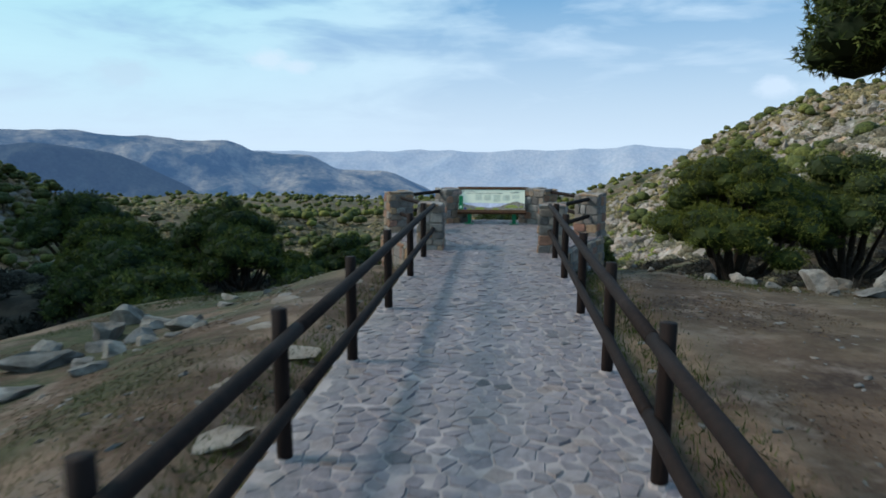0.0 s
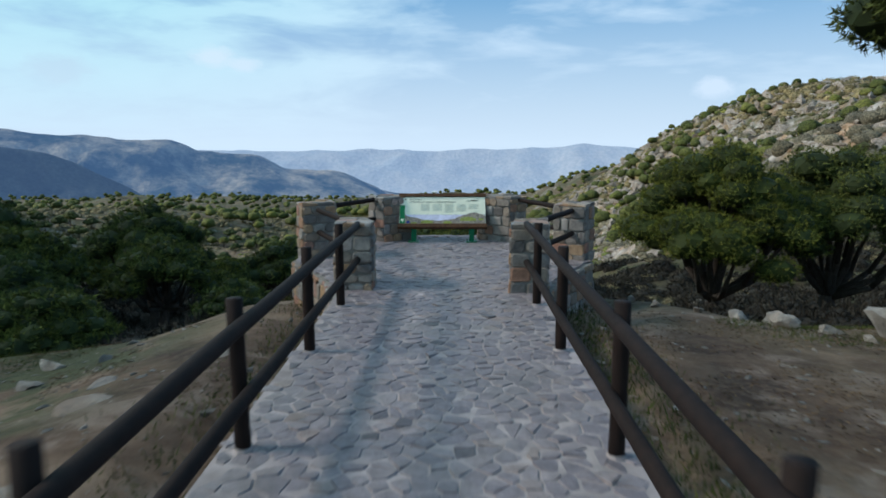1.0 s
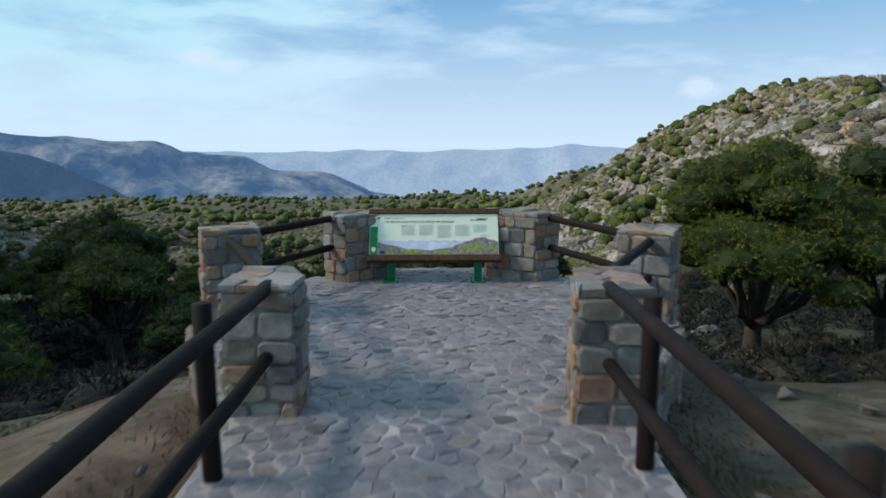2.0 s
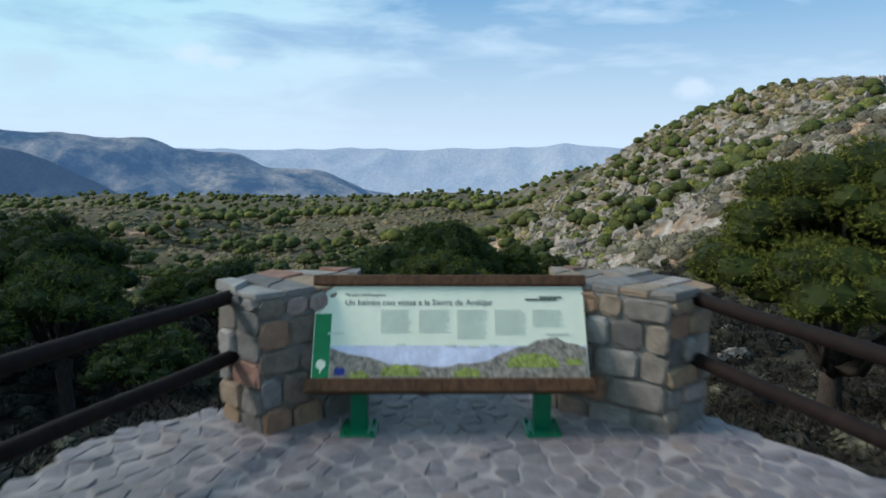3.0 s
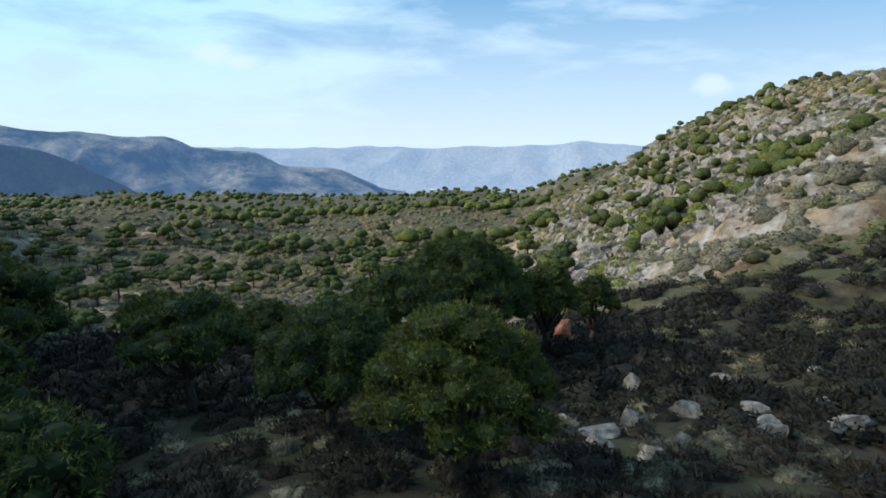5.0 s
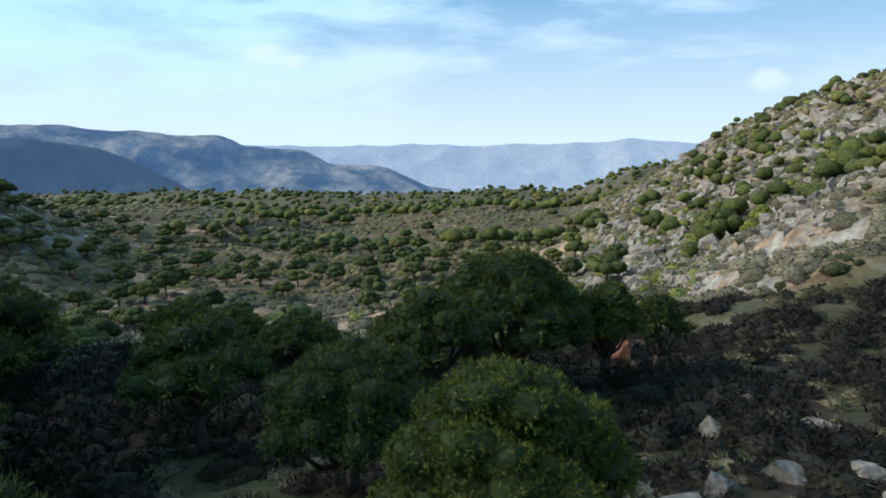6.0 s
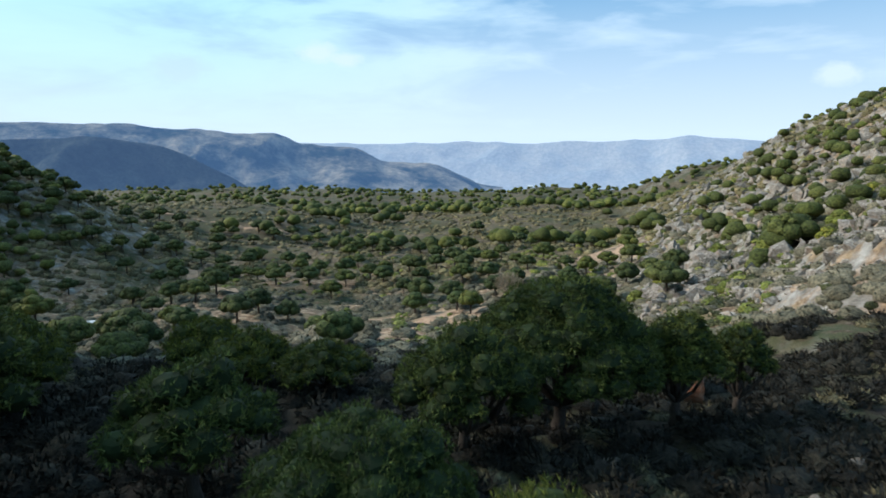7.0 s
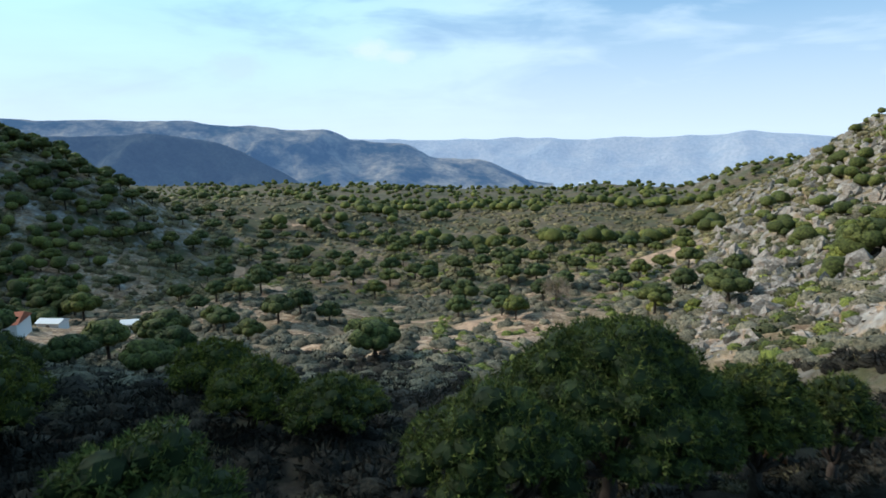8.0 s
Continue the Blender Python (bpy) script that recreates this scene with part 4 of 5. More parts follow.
pine(0.0, 42.6, -2.3, 3.3, 1, "broad dark green umbrella pine below the lookout", clump=(0.13, 0.23), detail=34, lobes=85, depth=0.85, needle=(0.13, 0.015))
pine(-4.8, 48.0, -3.7, 3.4, 2, "dark umbrella pine beside another on the slope", clump=(0.13, 0.23), detail=32, lobes=80, depth=0.8, needle=(0.13, 0.016))
pine(-3.6, 59.0, -4.4, 3.4, 24, "umbrella pine growing into the large pine", clump=(0.14, 0.24), detail=13, lobes=70, depth=0.8, needle=(0.2, 0.024))
pine(0.4, 63.5, -3.2, 5.3, 3, "large many-lobed umbrella pine on the lower slope", detail=16, lobes=130, depth=0.66, needle=(0.2, 0.024), clump=(0.1, 0.19))
pine(6.2, 66.0, -5.6, 2.5, 4, "small dark pine beside the large pine", detail=14, depth=1.5, lobes=50, clump=(0.16, 0.28))
pine(-12.6, 53.5, -5.0, 3.3, 5, "shaded dark pine on the slope", detail=9)
pine(-18.0, 68.5, -8.8, 3.0, 6, "shaded pine near rocks on the slope", detail=9, lobes=44, clump=(0.15, 0.26))
pine(-13.0, 68.0, -9.2, 3.1, 7, "shaded pine near rocks on the slope", detail=9, lobes=44, clump=(0.15, 0.26))
pine(-20.5, 50.0, -1.6, 4.6, 8, "tall dark pine on the shaded slope", detail=9, lobes=44, clump=(0.15, 0.26))
pine(-22.0, 38.0, -3.2, 4.2, 9, "dark pine below the terrace edge", detail=9, lobes=44, clump=(0.15, 0.26))
pine(-31.0, 48.0, -1.0, 4.6, 10, "tall dark pine on the shaded slope", detail=8, lobes=44, clump=(0.15, 0.26))
pine(-15.5, 31.0, -3.0, 3.2, 11, "dark pine below the terrace edge", detail=9, lobes=44, clump=(0.15, 0.26))
pine(-27.0, 60.0, -6.0, 4.0, 12, "dark pine on the shaded slope", detail=8, lobes=44, clump=(0.15, 0.26))
pine(-24.0, 74.0, -10.0, 3.6, 13, "dark pine on the shaded slope", detail=8, lobes=44, clump=(0.15, 0.26))
pine(-34.0, 66.0, -7.5, 4.2, 14, "dark pine on the shaded slope", detail=8, lobes=44, clump=(0.15, 0.26))
pine(10.3, 32.3, 2.4, 4.3, 15, "wide dark pine with low branches beside the lookout", detail=30, lobes=80, depth=0.78, needle=(0.12, 0.014), clump=(0.13, 0.23))
pine(15.6, 33.5, 2.6, 4.4, 16, "wide dark pine with low branches beside the lookout", detail=16, lobes=70, depth=0.78, needle=(0.15, 0.018), clump=(0.13, 0.23))
pine(21.5, 35.0, 3.4, 4.6, 17, "wide dark pine on the slope", detail=8, lobes=18)
pine(11.8, 15.4, 6.9, 3.2, 18, "tall pine whose branches hang over the terrace", thick=0.24, detail=20, lean=(-2.9, 1.8), lobes=44, depth=0.66, needle=(0.16, 0.02))
pine(-17.0, 44.0, -3.0, 3.6, 21, "dark pine on the shaded slope", detail=9, lobes=44, clump=(0.15, 0.26))
pine(-11.5, 40.5, -5.0, 2.6, 22, "dark pine on the shaded slope", detail=9, lobes=44, clump=(0.15, 0.26))
pine(-26.0, 44.0, -2.2, 4.0, 23, "dark pine on the shaded slope", detail=8, lobes=44, clump=(0.15, 0.26))
pine(10.2, 69.5, -7.2, 2.0, 19, "sunlit small pine in scrub", detail=12, depth=1.7, lobes=44, clump=(0.16, 0.28))
pine(7.2, 75.0, -8.6, 2.0, 20, "sunlit small pine in scrub", detail=12, depth=1.7, lobes=44, clump=(0.16, 0.28))


def far_tree_mesh(seed, blades_n, length, width, ball=ICO_V, ball_f=ICO_F):
    """Umbrella crown of about one metre radius on a stem, for trees far off."""
    rng = np.random.default_rng(seed)
    az = np.arctan2(ball[:, 1], ball[:, 0])
    lump = 1 + 0.1 * np.sin(3 * az + seed) + 0.06 * np.sin(5 * az + 2 * seed)
    v = ball * np.array((0.95, 0.95, 0.82)) * (lump * (1 + rng.uniform(-0.1, 0.08, len(ball))))[:, None]
    v[:, 2] = np.where(v[:, 2] < 0, v[:, 2] * 0.55, v[:, 2]) + 1.0
    d = rng.normal(size=(blades_n, 3))
    d /= np.linalg.norm(d, axis=1)[:, None]
    d[:, 2] = np.abs(d[:, 2]) - 0.25
    p = d * np.array((0.9, 0.9, 0.78)) + np.array((0, 0, 1.0))
    bv, bf = blades(p, d, length, width, rng, 0.15, 0.7)
    # stem
    t = np.array([(0.07 * math.cos(a), 0.07 * math.sin(a), z) for z in (-0.1, 0.85) for a in (0.0, 2.09, 4.19)])
    tf = np.array([(0, 1, 4), (0, 4, 3), (1, 2, 5), (1, 5, 4), (2, 0, 3), (2, 3, 5)])
    return np.vstack((v, bv, t)), np.vstack((ball_f, bf + len(v), tf + len(v) + len(bv)))


def lobed_tree_mesh(seed, per_lobe, length, width):
    """Umbrella crown made of tufted lobes of uneven size, domed above and flat below."""
    rng = np.random.default_rng(seed)
    vs, fs, off = [], [], 0
    lobes = [(0.0, 0.0, 1.16, 0.66)]
    for j in range(8):
        a = j * 0.785 + rng.uniform(-0.3, 0.3)
        q = rng.uniform(0.5, 0.66)
        lobes.append((math.cos(a) * q, math.sin(a) * q, rng.uniform(0.96, 1.1), rng.uniform(0.33, 0.44)))
    for j in range(5):
        a = j * 1.257 + rng.uniform(-0.3, 0.3)
        lobes.append((math.cos(a) * 0.32, math.sin(a) * 0.32, rng.uniform(1.28, 1.4), rng.uniform(0.28, 0.36)))
    for x, y, z, r in lobes:
        core = ICO_V * np.array((0.9, 0.9, 0.74)) * r * (1 + rng.uniform(-0.1, 0.08, (len(ICO_V), 1))) + np.array((x, y, z))
        d = rng.normal(size=(per_lobe, 3))
        d /= np.linalg.norm(d, axis=1)[:, None]
        d[:, 2] = np.abs(d[:, 2]) * 1.1 - 0.25
        pts = d * np.array((1.0, 1.0, 0.8)) * r * rng.uniform(0.78, 0.95, (per_lobe, 1)) + np.array((x, y, z))
        bv, bf = blades(pts, d, length, width, rng, 0.2, 0.6)
        for v, f in ((core, ICO_F), (bv, bf)):
            vs.append(v)
            fs.append(f + off)
            off += len(v)
    return np.vstack(vs), np.vstack(fs)


MID_FORMS = [lobed_tree_mesh(60 + k, 60, 0.1, 0.045) for k in range(6)]
mid_things = []
for k, (v, f) in enumerate(MID_FORMS):
    ob = thing("pine_tree", pose(0, 0, -300), "round-headed umbrella pine standing in the valley scrub", "tree", "valley pines")
    bm = bmesh.new()
    pole(bm, (0, 0, -0.15), (0.03, 0.02, 1.25), 0.075, 0.05, 6, 2, 0.01, k)
    part("trunk", bm, BARK, ob)
    part("crown", mesh_np("crown", v, f, PINE_FAR, True), PINE_FAR, ob)
    mid_things.append(ob)

# places of the pines that stand out, then a loose stand between them
STAND = [(-73, 182, 3.9), (-66, 184, 3.6), (-47, 171, 3.9), (-45, 158.5, 4.0), (-49, 160, 3.2), (-25, 196, 3.6), (-17, 172, 3.2), (-121, 163, 4.4), (-129, 236, 3.8), (-122, 245, 3.8), (-85, 332, 4.6), (-78, 330, 4.4), (46, 163, 4.8), (-10, 205, 3.4), (6, 215, 3.4), (-32, 182, 3.4), (-21, 178, 3.0)]
tx, ty = polar(3600, -58, 30, 105, 380, 0.9, RNG)
wood = 0.5 + 0.5 * vnoise(tx, ty, 42.0, 55) + 0.35 * sm((-tx - 40) / 60) * sm((ty - 190) / 60)
for x, y, w_ in zip(tx, ty, wood):
    if len(STAND) >= 240:
        break
    if x > 34 or not off_track(x, y, 2.5) or RNG.random() > w_ ** 1.9 or (x > -60 and y < 190 and RNG.random() < 0.8):
        continue
    if all(math.hypot(x - a, y - b) > 8.5 for a, b, _ in STAND):
        STAND.append((x, y, RNG.uniform(3.0, 4.6)))
for k, (x, y, r) in enumerate(STAND):
    m = pose(x, y, gz(x, y), 0, 0, RNG.uniform(0, 360))
    src = mid_things[k % 6]
    if k < 6:
        ob = src
        ob.matrix_basis = m
    else:
        ob = copy_thing(src, m)
    ob.scale = (r, r, r * RNG.uniform(0.85, 1.15))

# far woods
FAR_FORMS = [far_tree_mesh(80 + k, 26, 0.16, 0.09) for k in range(8)]


def batch_forms(name, forms, items, mat, label, category):
    vs, fs, off = [], [], 0
    for k, (x, y, z, s, fl) in enumerate(items):
        v, f = forms[k % len(forms)]
        a = RNG.uniform(0, 6.283)
        c, si = math.cos(a), math.sin(a)
        vs.append(np.stack(((v[:, 0] * c - v[:, 1] * si) * s + x, (v[:, 0] * si + v[:, 1] * c) * s + y, v[:, 2] * s * fl + z), 1))
        fs.append(f + off)
        off += len(v)
    return tagged(new(name, mesh_np(name, np.vstack(vs), np.vstack(fs), mat, True)), label, category, kind="stuff")


fx, fy = polar(16000, -60, 42, 230, 1500, 0.5, RNG)
fw = 0.5 + 0.5 * vnoise(fx, fy, 70.0, 66)
rocky = (fx > 22 + 0.12 * (fy - 100)) & (fy < 470)
keep = off_track(fx, fy, 2.5) & (RNG.random(len(fx)) < 0.7 * fw ** 3 + 0.8 * ((fy > 480) | (fx < -0.75 * fy))) & ~rocky
fx, fy = fx[keep][:3700], fy[keep][:3700]
batch_forms("pine_wood", FAR_FORMS, list(zip(fx, fy, height(fx, fy) - 0.2, RNG.uniform(2.6, 4.6, len(fx)) * np.where(fx < -0.7 * fy, 0.62, 1.0), RNG.uniform(0.85, 1.15, len(fx)))), PINE_FAR, "distant open wood of umbrella pines", "wood")


qx, qy = polar(3000, 8, 48, 150, 430, 1.0, RNG)
keep = (qx > 30 + 0.12 * (qy - 100)) & (0.5 + 0.5 * vnoise(qx, qy, 26.0, 91) > 0.45)
qx, qy = qx[keep][:600], qy[keep][:600]
batch_forms("hill_trees", FAR_FORMS, list(zip(qx, qy, height(qx, qy) - 0.4, 1.2 + 1.7 * RNG.random(len(qx)) ** 2, RNG.uniform(0.9, 1.2, len(qx)))), PINE_FAR, "small dark pines and oaks dotted over the rocky hill", "trees")
hx, hy = polar(1150, -64, -39, 190, 470, 1.0, RNG)
batch_forms("hillside_wood", FAR_FORMS, list(zip(hx, hy, height(hx, hy) - 0.2, RNG.uniform(1.3, 2.5, len(hx)), RNG.uniform(0.9, 1.3, len(hx)))), PINE_FAR, "dense dark pine wood on the hillside", "wood")


def bush_mesh(seed, n, length, width, dome=0.75, fine=False):
    rng = np.random.default_rng(seed)
    bv0, bf0 = (ICO_V, ICO_F) if fine else (ICO1_V, ICO1_F)
    v = bv0 * np.array((0.88, 0.88, dome)) * (1 + rng.uniform(-0.2, 0.12, (len(bv0), 1)))
    d = rng.normal(size=(n, 3))
    d /= np.linalg.norm(d, axis=1)[:, None]
    d[:, 2] = np.abs(d[:, 2])
    p = d * np.array((0.88, 0.88, dome)) * rng.uniform(0.8, 1.05, (n, 1))
    bv, bf = blades(p, d, length, width, rng, 0.25, 0.7)
    return np.vstack((v, bv)), np.vstack((bf0, bf + len(v)))


BUSH_FORMS = [bush_mesh(200 + k, 14, 0.3, 0.14) for k in range(10)]
MID_BUSH = [bush_mesh(215 + k, 30, 0.22, 0.08, 0.8, True) for k in range(10)]
CLOSE_BUSH = [bush_mesh(260 + k, 210, 0.3, 0.026) for k in range(6)]
NEAR_BUSH = [bush_mesh(230 + k, 120, 0.38, 0.05) for k in range(6)]


def scrub(name, n, az0, az1, r0, r1, power, lo, hi, mat, label, forms, seed, cover, test=None):
    rng = np.random.default_rng(seed)
    x, y = polar(n, az0, az1, r0, r1, power, rng)
    k = rng.random(n) < cover + 0.6 * vnoise(x, y, 17.0, seed)
    k &= (slope_of(x, y) < 0.95) & off_track(x, y, 0.6)
    if test is not None:
        k &= test(x, y)
    x, y = x[k], y[k]
    s = rng.uniform(lo, hi, len(x))
    return batch_forms(name, forms, list(zip(x, y, height(x, y) - 0.12 * s, s, rng.uniform(0.6, 1.0, len(x)))), mat, label, "scrub")


scrub("valley_scrub", 8500, -58, 36, 78, 240, 1.1, 0.8, 2.3, BUSH, "grey-green scrub covering the valley", MID_BUSH, 301, 0.62, lambda x, y: (x < 2) | (y > 98))
scrub("far_valley_scrub", 15000, -58, 36, 235, 640, 0.8, 1.3, 3.0, BUSH, "grey-green scrub covering the far valley", BUSH_FORMS, 308, 0.66)
scrub("valley_broom", 1700, -12, 42, 72, 210, 0.9, 0.7, 1.9, BUSH_GREEN, "yellow-green broom and young pine scrub", MID_BUSH, 302, 0.5, lambda x, y: (y > 100) & (height(x, y) < -17))
scrub("far_broom", 900, -30, 30, 205, 330, 0.9, 1.2, 2.6, BUSH_GREEN, "yellow-green young pine scrub far down the valley", MID_BUSH, 309, 0.4)
scrub("hill_scrub", 9500, 8, 48, 92, 430, 0.9, 0.6, 1.9, HILL_BUSH, "dark scrub between the crags of the hill", BUSH_FORMS, 303, 0.45, lambda x, y: x > 15)
scrub("slope_scrub", 2900, -50, 48, 47, 97, 1.3, 0.7, 1.7, BUSH_SHADED, "dark leafless scrub on the shaded slope", NEAR_BUSH, 304, 0.72, lambda x, y: np.hypot(x, y - 18) > 7.5)
scrub("shaded_scrub", 1250, -50, -8, 72, 118, 1.3, 0.8, 1.9, BUSH_SHADED, "dark scrub in the shade of the hill", MID_BUSH, 310, 0.7)
scrub("close_scrub", 1800, -50, 45, 20, 48, 1.0, 0.55, 1.3, BUSH_SHADED, "dark leafless scrub below the lookout", CLOSE_BUSH, 306, 0.75, lambda x, y: np.hypot(x, y - 18) > 6.5)
scrub("close_bushes", 900, -60, 45, 20, 48, 1.2, 0.4, 1.0, BUSH, "grey-green bushes below the lookout", CLOSE_BUSH, 307, 0.5, lambda x, y: np.hypot(x, y - 17) > 6.5)
scrub("slope_bushes", 1000, -60, 48, 47, 95, 1.2, 0.4, 1.1, BUSH, "grey-green bushes on the near slope", NEAR_BUSH, 305, 0.4, lambda x, y: np.hypot(x, y - 17) > 7.5)


def round_bush(x, y, r, src=[]):
    """A dense rounded bush that reaches to the ground."""
    m = pose(x, y, gz(x, y) - 0.35 * r, 0, 0, 67 * len(src))
    if src:
        ob = copy_thing(src[0], m)
    else:
        v, f = lobed_tree_mesh(95, 200, 0.08, 0.028)
        v[:, 2] = (v[:, 2] - 0.6) * 1.35
        ob = part("round_bush", mesh_np("round_bush", v, f, BUSH_GREEN, True), BUSH_GREEN)
        ob.matrix_basis = m
        tagged(ob, "bright yellow-green rounded bush on pale rocky soil", "bush", "bushes at the foot of the hill")
    src.append(ob)
    ob.scale = (r, r, r * (0.85 + 0.05 * (len(src) % 4)))


for x, y, r in ((42.5, 164, 3.7), (50, 158, 2.3), (55, 166, 2.6), (33, 150, 1.9), (27, 143, 2.2), (60, 152, 2.2), (30, 160, 1.7), (22, 138, 1.6), (38, 184, 2.4), (52, 190, 2.6), (18, 165, 2.2), (12, 175, 2.4), (44, 140, 1.8), (66, 178, 2.8), (24, 172, 2.0)):
    round_bush(x, y, r)


def bare_tree(x, y, r):
    """A leafless tree: forked stem and a haze of grey twigs."""
    ob = thing("bare_tree", pose(x, y, gz(x, y)), "leafless tree with a round grey crown of twigs", "tree")
    rng = np.random.default_rng(611)
    bm = bmesh.new()
    pole(bm, (0, 0, -0.2), (0.05, 0, 0.9 * r), 0.06 * r, 0.045 * r, 7, 3, 0.02, 5)
    part("trunk", bm, BARK, ob)
    for k in range(7):
        a = 0.9 * k
        bm = bmesh.new()
        pole(bm, (0.05, 0, 0.7 * r), (0.75 * r * math.cos(a), 0.75 * r * math.sin(a), r * (1.25 + 0.12 * (k % 3))), 0.03 * r, 0.008 * r, 5, 3, 0.02, k)
        part("limb", bm, BARK, ob)
    d = rng.normal(size=(1500, 3))
    d /= np.linalg.norm(d, axis=1)[:, None]
    p = d * np.array((0.95, 0.95, 0.7)) * r * rng.uniform(0.45, 1.0, (1500, 1)) + np.array((0, 0, 1.35 * r))
    v, f = blades(p, d, 0.3 * r, 0.012 * r, rng, 0.3, 0.6)
    part("twigs", mesh_np("twigs", v, f, TWIGS), TWIGS, ob, "fine grey twigs")


TWIGS = foliage_material("grey_twigs", (0.15, 0.125, 0.11), (0.21, 0.18, 0.165), (0.28, 0.245, 0.23), scale=0.5)
bare_tree(-9.5, 187, 3.6)


def grass(n, seed):
    """Short tufts along the edges of the path and on the terrace."""
    rng = np.random.default_rng(seed)
    x, y = rng.uniform(-7, 8, n * 3), rng.uniform(2, 23, n * 3)
    near_rail = np.exp(-((np.abs(x + 0.1) - 1.75) / 0.45) ** 2)
    keep = (rng.random(n * 3) < 0.75 * near_rail * (0.6 + 0.6 * (x > 0)) + 0.55 * (vnoise(x, y, 2.3, 12) > 0.25 - 0.4 * (x < -1.5))) & (np.abs(x + 0.1) > 1.36)
    for k, (px_, py_) in enumerate(zip(x, y)):
        if keep[k] and py_ > 15.5 and inside(px_, py_, PLATFORM):
            keep[k] = False
    x, y = x[keep][:n], y[keep][:n]
    p = np.stack((x, y, height(x, y) - 0.02), 1)
    up = np.tile((0.0, 0.0, 1.0), (len(p), 1))
    v, f = blades(p, up, 0.085, 0.006, rng, 0.4, 0.55)
    tagged(new("grass", mesh_np("grass", v, f, GRASS)), "short sparse green and dry grass beside the path", "grass", kind="stuff")


grass(60000, 401)


def litter(n, seed):
    """Fallen needles, leaves and twigs on the terrace."""
    rng = np.random.default_rng(seed)
    x, y = rng.uniform(-6.5, 8, n * 3), rng.uniform(3, 19, n * 3)
    keep = (np.abs(x + 0.1) > 1.45) & (vnoise(x, y, 1.3, 31) + 0.6 * vnoise(x, y, 0.5, 32) > 0.1)
    for k in np.nonzero(keep & (y > 15.5))[0]:
        if inside(x[k], y[k], PLATFORM):
            keep[k] = False
    x, y = x[keep][:n], y[keep][:n]
    p = np.stack((x, y, height(x, y) + 0.012), 1)
    side = rng.normal(size=(len(p), 3)) * np.array((1, 1, 0.12))
    side /= np.linalg.norm(side, axis=1)[:, None]
    v, f = blades(p, side, 0.035, 0.006, rng, 0.05, 0.1)
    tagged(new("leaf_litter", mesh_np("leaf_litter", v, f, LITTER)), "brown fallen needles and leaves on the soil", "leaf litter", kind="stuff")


LITTER = foliage_material("fallen_leaves", (0.03, 0.02, 0.012), (0.08, 0.05, 0.028), (0.2, 0.13, 0.07), scale=0.8)
litter(30000, 402)

# ---- buildings and tracks in the valley ----
WHITE = paint("whitewash", (0.78, 0.78, 0.76), 0.9, vary=0.06)
TILE = paint("clay_roof_tiles", (0.3, 0.1, 0.055), 0.9, vary=0.3)
ZINC = paint("sheet_roof", (0.62, 0.63, 0.64), 0.5, vary=0.1)
DARK_PANE = paint("window_pane", (0.02, 0.025, 0.03), 0.15)


def cottage(name, x, y, w, d, h, turn, roof_mat, label, category):
    ob = thing(name, pose(x, y, gz(x, y) - 0.3, 0, 0, turn), label, category)
    bm = bmesh.new()
    box(bm, -w / 2, w / 2, -d / 2, d / 2, 0, h)
    part("wall", bm, WHITE, ob, "whitewashed wall")
    bm = bmesh.new()
    e = 0.3
    rise = d * 0.2
    pts = [(-w / 2 - e, -d / 2 - e, h + 0.004), (w / 2 + e, -d / 2 - e, h + 0.004), (w / 2 + e, d / 2 + e, h + 0.004), (-w / 2 - e, d / 2 + e, h + 0.004), (-w / 2 - e, 0, h + rise), (w / 2 + e, 0, h + rise)]
    vs = [bm.verts.new(p) for p in pts]
    for f in ((0, 1, 5, 4), (2, 3, 4, 5), (0, 4, 3), (1, 2, 5), (3, 2, 1, 0)):
        bm.faces.new([vs[i] for i in f])
    part("roof", bm, roof_mat, ob)
    for k in range(max(1, int(w / 3))):
        xx = -w / 2 + (k + 0.5) * w / max(1, int(w / 3))
        bm = bmesh.new()
        box(bm, xx - 0.4, xx + 0.4, -d / 2 - 0.03, -d / 2 + 0.05, h * 0.4, h * 0.78)
        part("window", bm, DARK_PANE, ob)
    return ob


cottage("farm_shed", -103.3, 159.0, 5.0, 3.6, 2.2, 25, ZINC, "small white shed with a pale sheet roof", "shed")
cottage("farm_shed", -114.5, 148.0, 5.0, 3.4, 2.0, 10, ZINC, "low white shed with a grey sheet roof", "shed")
cottage("farmhouse", -101.0, 122.5, 10.5, 7.0, 3.2, 30, TILE, "white farmhouse with a red tiled roof", "house")
cottage("farmhouse", -30, 1100.0, 9.0, 6.0, 6.0, 0, ZINC, "distant white house among the woods", "house")
SAND = paint("sandy_track", (0.3, 0.2, 0.13), 0.95, vary=0.35, grain=0.6)


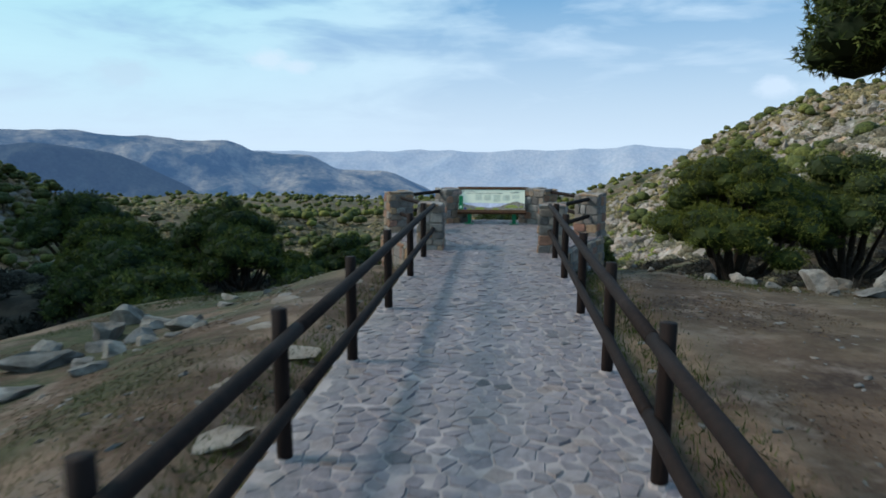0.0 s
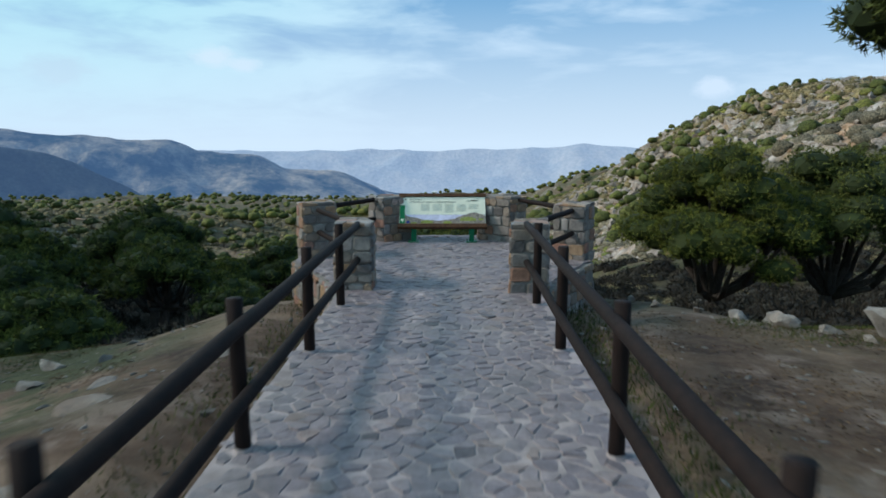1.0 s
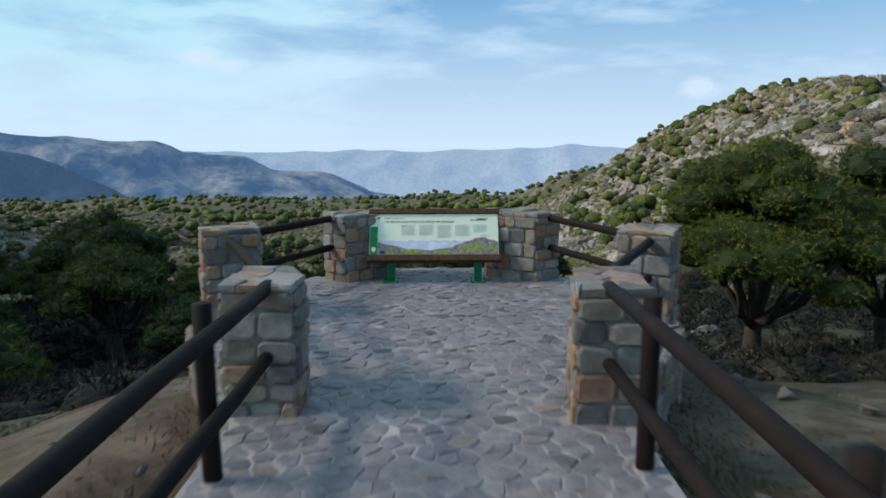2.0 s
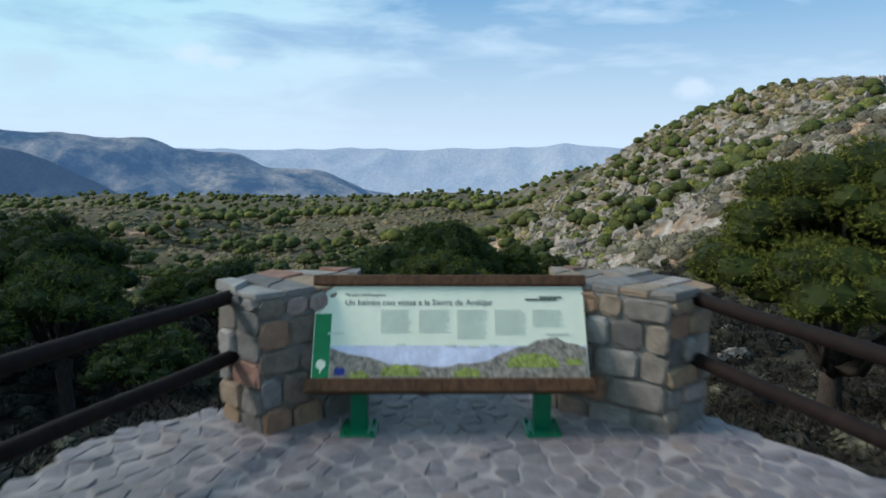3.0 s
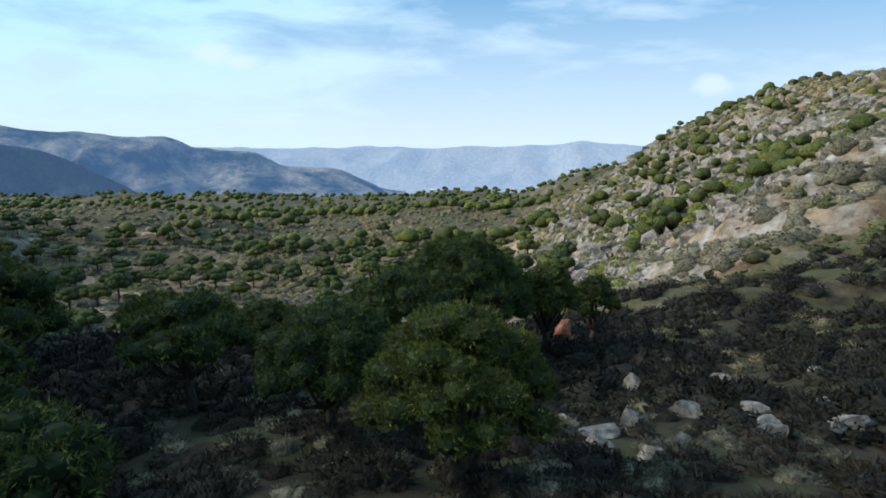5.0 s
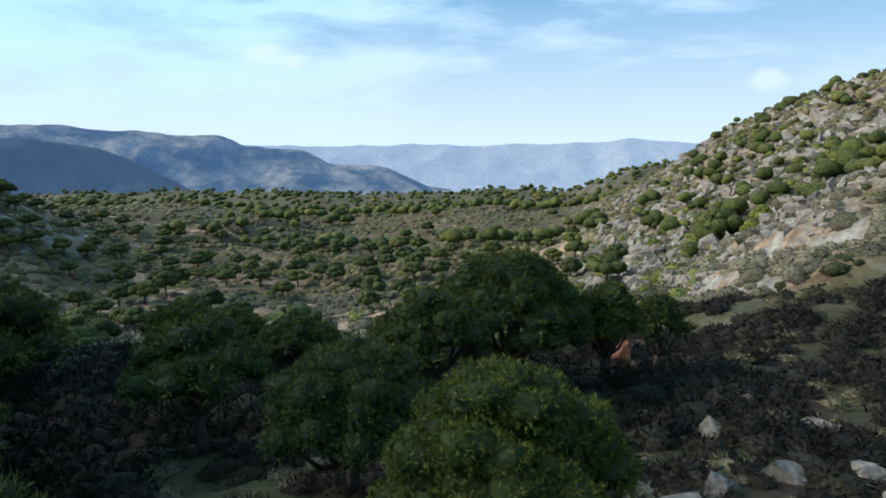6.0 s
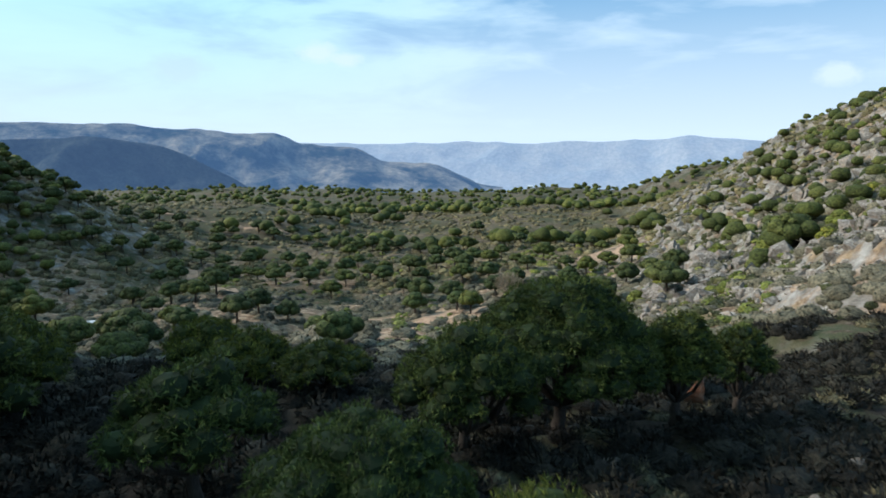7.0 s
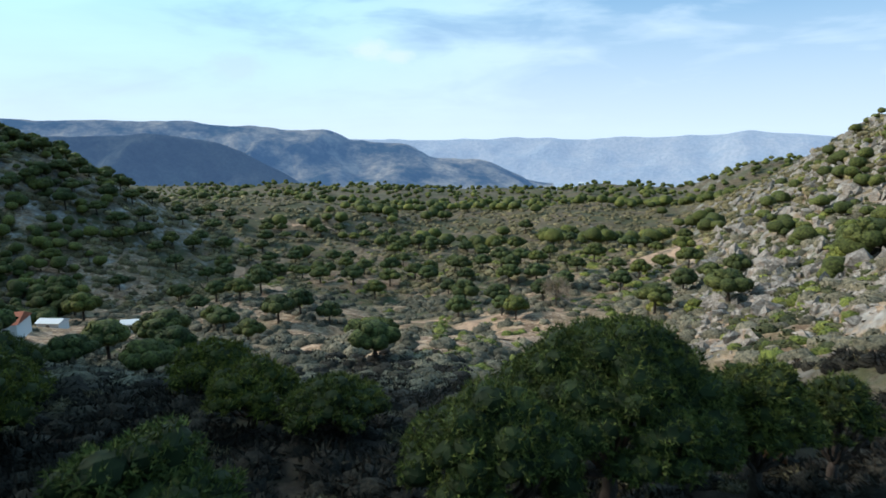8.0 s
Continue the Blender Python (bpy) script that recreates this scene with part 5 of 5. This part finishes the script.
def track(points, width, label):
    """A dirt track that follows the ground through the given places."""
    bm = bmesh.new()
    rows = []
    fine = []
    for (x0, y0), (x1, y1) in zip(points, points[1:]):
        n = max(2, int(math.hypot(x1 - x0, y1 - y0) / 2.0))
        fine += [(x0 + (x1 - x0) * k / n, y0 + (y1 - y0) * k / n) for k in range(n)]
    fine.append(points[-1])
    for k, (x, y) in enumerate(fine):
        a, b = fine[max(0, k - 1)], fine[min(len(fine) - 1, k + 1)]
        t = Vector((b[0] - a[0], b[1] - a[1], 0)).normalized()
        side = Vector((-t.y, t.x, 0))
        wob = 1 + 0.35 * noise.noise(Vector((x * 0.2, y * 0.2, 0)))
        row = []
        for s in (-0.5, 0, 0.5):
            p = Vector((x, y, 0)) + side * (s * width * wob)
            row.append(bm.verts.new((p.x, p.y, gz(p.x, p.y) + 0.12)))
        rows.append(row)
    for r0, r1 in zip(rows, rows[1:]):
        for i in (0, 1):
            bm.faces.new((r0[i], r0[i + 1], r1[i + 1], r1[i]))
    return tagged(part("road", bm, SAND), label, "track", kind="structure")


for points, width, label in TRACKS:
    track(points, width, label)

# ---- stone piers of the lookout ----
PIERS = (
    ([(-1.47, 15.95), (-1.01, 15.95), (-1.01, 16.3), (-1.15, 16.58), (-1.52, 16.58)], "rubble-stone gate pier with a rough slab top"),
    ([(0.81, 15.78), (1.27, 15.78), (1.36, 16.48), (0.93, 16.5)], "rubble-stone gate pier with a reddish slab top"),
    (turned(-2.27, 18.55, 0.27, 0.25, 24), "rubble-stone pier at the corner of the lookout"),
    (turned(2.1, 18.4, 0.26, 0.25, -28), "warm-toned rubble-stone pier at the corner of the lookout"),
    ([(-1.27, 20.02), (-0.77, 20.37), (-0.77, 20.74), (-1.36, 20.71), (-1.58, 20.29)], "short angled rubble-stone wall beside the information board"),
    ([(1.17, 20.0), (1.5, 20.24), (1.25, 20.7), (0.6, 20.74), (0.6, 20.37)], "short angled rubble-stone wall beside the information board"),
)
for k, (poly, label) in enumerate(PIERS):
    cx, cy = sum(p[0] for p in poly) / len(poly), sum(p[1] for p in poly) / len(poly)
    ob = thing("stone_pier", pose(cx, cy, 0), label, "stone pier", "piers of the lookout")
    masonry(ob, [(x - cx, y - cy) for x, y in poly], -0.05, (0.84, 0.84, 0.88, 0.88, 0.84, 0.84)[k], 700 + k)

# retaining wall under the platform, both flanks
for k, run in enumerate(([(-1.42, 15.5), (-1.75, 16.6), (-2.6, 18.15), (-2.5, 19.2), (-2.32, 19.98)], [(1.22, 15.5), (1.55, 16.6), (2.36, 18.05), (2.3, 19.2), (2.08, 19.7)])):
    ob = thing("retaining_wall", pose(0, 0, 0), "low pale rubble wall carrying the edge of the platform", "wall", "retaining walls")
    for j, (a, b) in enumerate(zip(run, run[1:])):
        d = Vector((b[0] - a[0], b[1] - a[1], 0)).normalized()
        s = 0.12 if k == 0 else -0.12
        inner = Vector((d.y, -d.x, 0)) * s
        poly = [a, b, (b[0] + inner.x, b[1] + inner.y), (a[0] + inner.x, a[1] + inner.y)]
        masonry(ob, poly, -1.1, -0.03, 720 + 10 * k + j, 0.2, cap=False, faces=(0,))

# ---- paving stones, piece by piece ----


def cell(points, k, near):
    """The patch of ground that lies closer to point k than to its neighbours."""
    cx, cy = points[k]
    poly = [(-0.2, -0.2), (0.2, -0.2), (0.2, 0.2), (-0.2, 0.2)]
    for q in near:
        if q == k:
            continue
        dx, dy = points[q][0] - cx, points[q][1] - cy
        lim = (dx * dx + dy * dy) / 2
        cut = []
        for (ax, ay), (bx, by) in zip(poly, poly[1:] + poly[:1]):
            da, db = ax * dx + ay * dy - lim, bx * dx + by * dy - lim
            if da <= 0:
                cut.append((ax, ay))
            if da * db < 0:
                t = da / (da - db)
                cut.append((ax + (bx - ax) * t, ay + (by - ay) * t))
        poly = cut
        if len(poly) < 3:
            break
    return poly


def paving():
    rnd = random.Random(77)
    step_x, step_y = 0.145, 0.128
    nx, ny = 40, 190
    points, grid = [], {}
    for i in range(nx):
        for j in range(ny):
            grid[i, j] = len(points)
            points.append((-2.8 + (i + 0.5 * (j % 2)) * step_x + rnd.uniform(-0.064, 0.064), -3.1 + j * step_y + rnd.uniform(-0.058, 0.058)))
    rest_v, rest_f = [], []
    singles = 0
    for (i, j), k in grid.items():
        cx, cy = points[k]
        on_path = -1.38 < cx < 1.17 and cy < 15.75
        if not (on_path or (cy >= 15.75 and inside(cx, cy, PLATFORM))):
            continue
        near = [grid[a, b] for a in range(i - 2, i + 3) for b in range(j - 2, j + 3) if (a, b) in grid]
        poly = cell(points, k, near)
        if len(poly) < 3:
            continue
        n = len(poly)
        mx, my = sum(p[0] for p in poly) / n, sum(p[1] for p in poly) / n
        top = rnd.uniform(0.002, 0.009)
        tx_, ty_ = rnd.gauss(0, 0.05), rnd.gauss(0, 0.07)
        sh = rnd.uniform(0.93, 0.99)
        ring = [(mx + (x - mx) * sh, my + (y - my) * sh) for x, y in poly]
        v = [(x, y, -0.006) for x, y in ring]
        bevel = rnd.uniform(0.83, 0.94)
        v += [(mx + (x - mx) * bevel, my + (y - my) * bevel, top + (x - mx) * tx_ + (y - my) * ty_) for x, y in ring]
        v.append((mx, my, top + rnd.uniform(0.0, 0.004)))
        f = []
        for a in range(n):
            b = (a + 1) % n
            f += [(a, b, n + b), (a, n + b, n + a), (n + a, n + b, 2 * n)]
        if on_path and 9.4 < cy < 12.0 and singles < 300:
            me = mesh_np("paving_stone", np.array(v), np.array(f), PAVE_PIECE)
            ob = part("paving_stone", me, PAVE_PIECE, path_bed)
            ob.location = (cx, cy, 0)
            singles += 1
        else:
            off = len(rest_v)
            rest_v += [(x + cx, y + cy, z) for x, y, z in v]
            rest_f += [(a + off, b + off, c + off) for a, b, c in f]
    ob = part("paving_rest", mesh_np("paving_rest", np.array(rest_v), np.array(rest_f), PAVE_JOINED), PAVE_JOINED, deck_bed)
    tagged(ob, kind="stuff")


paving()
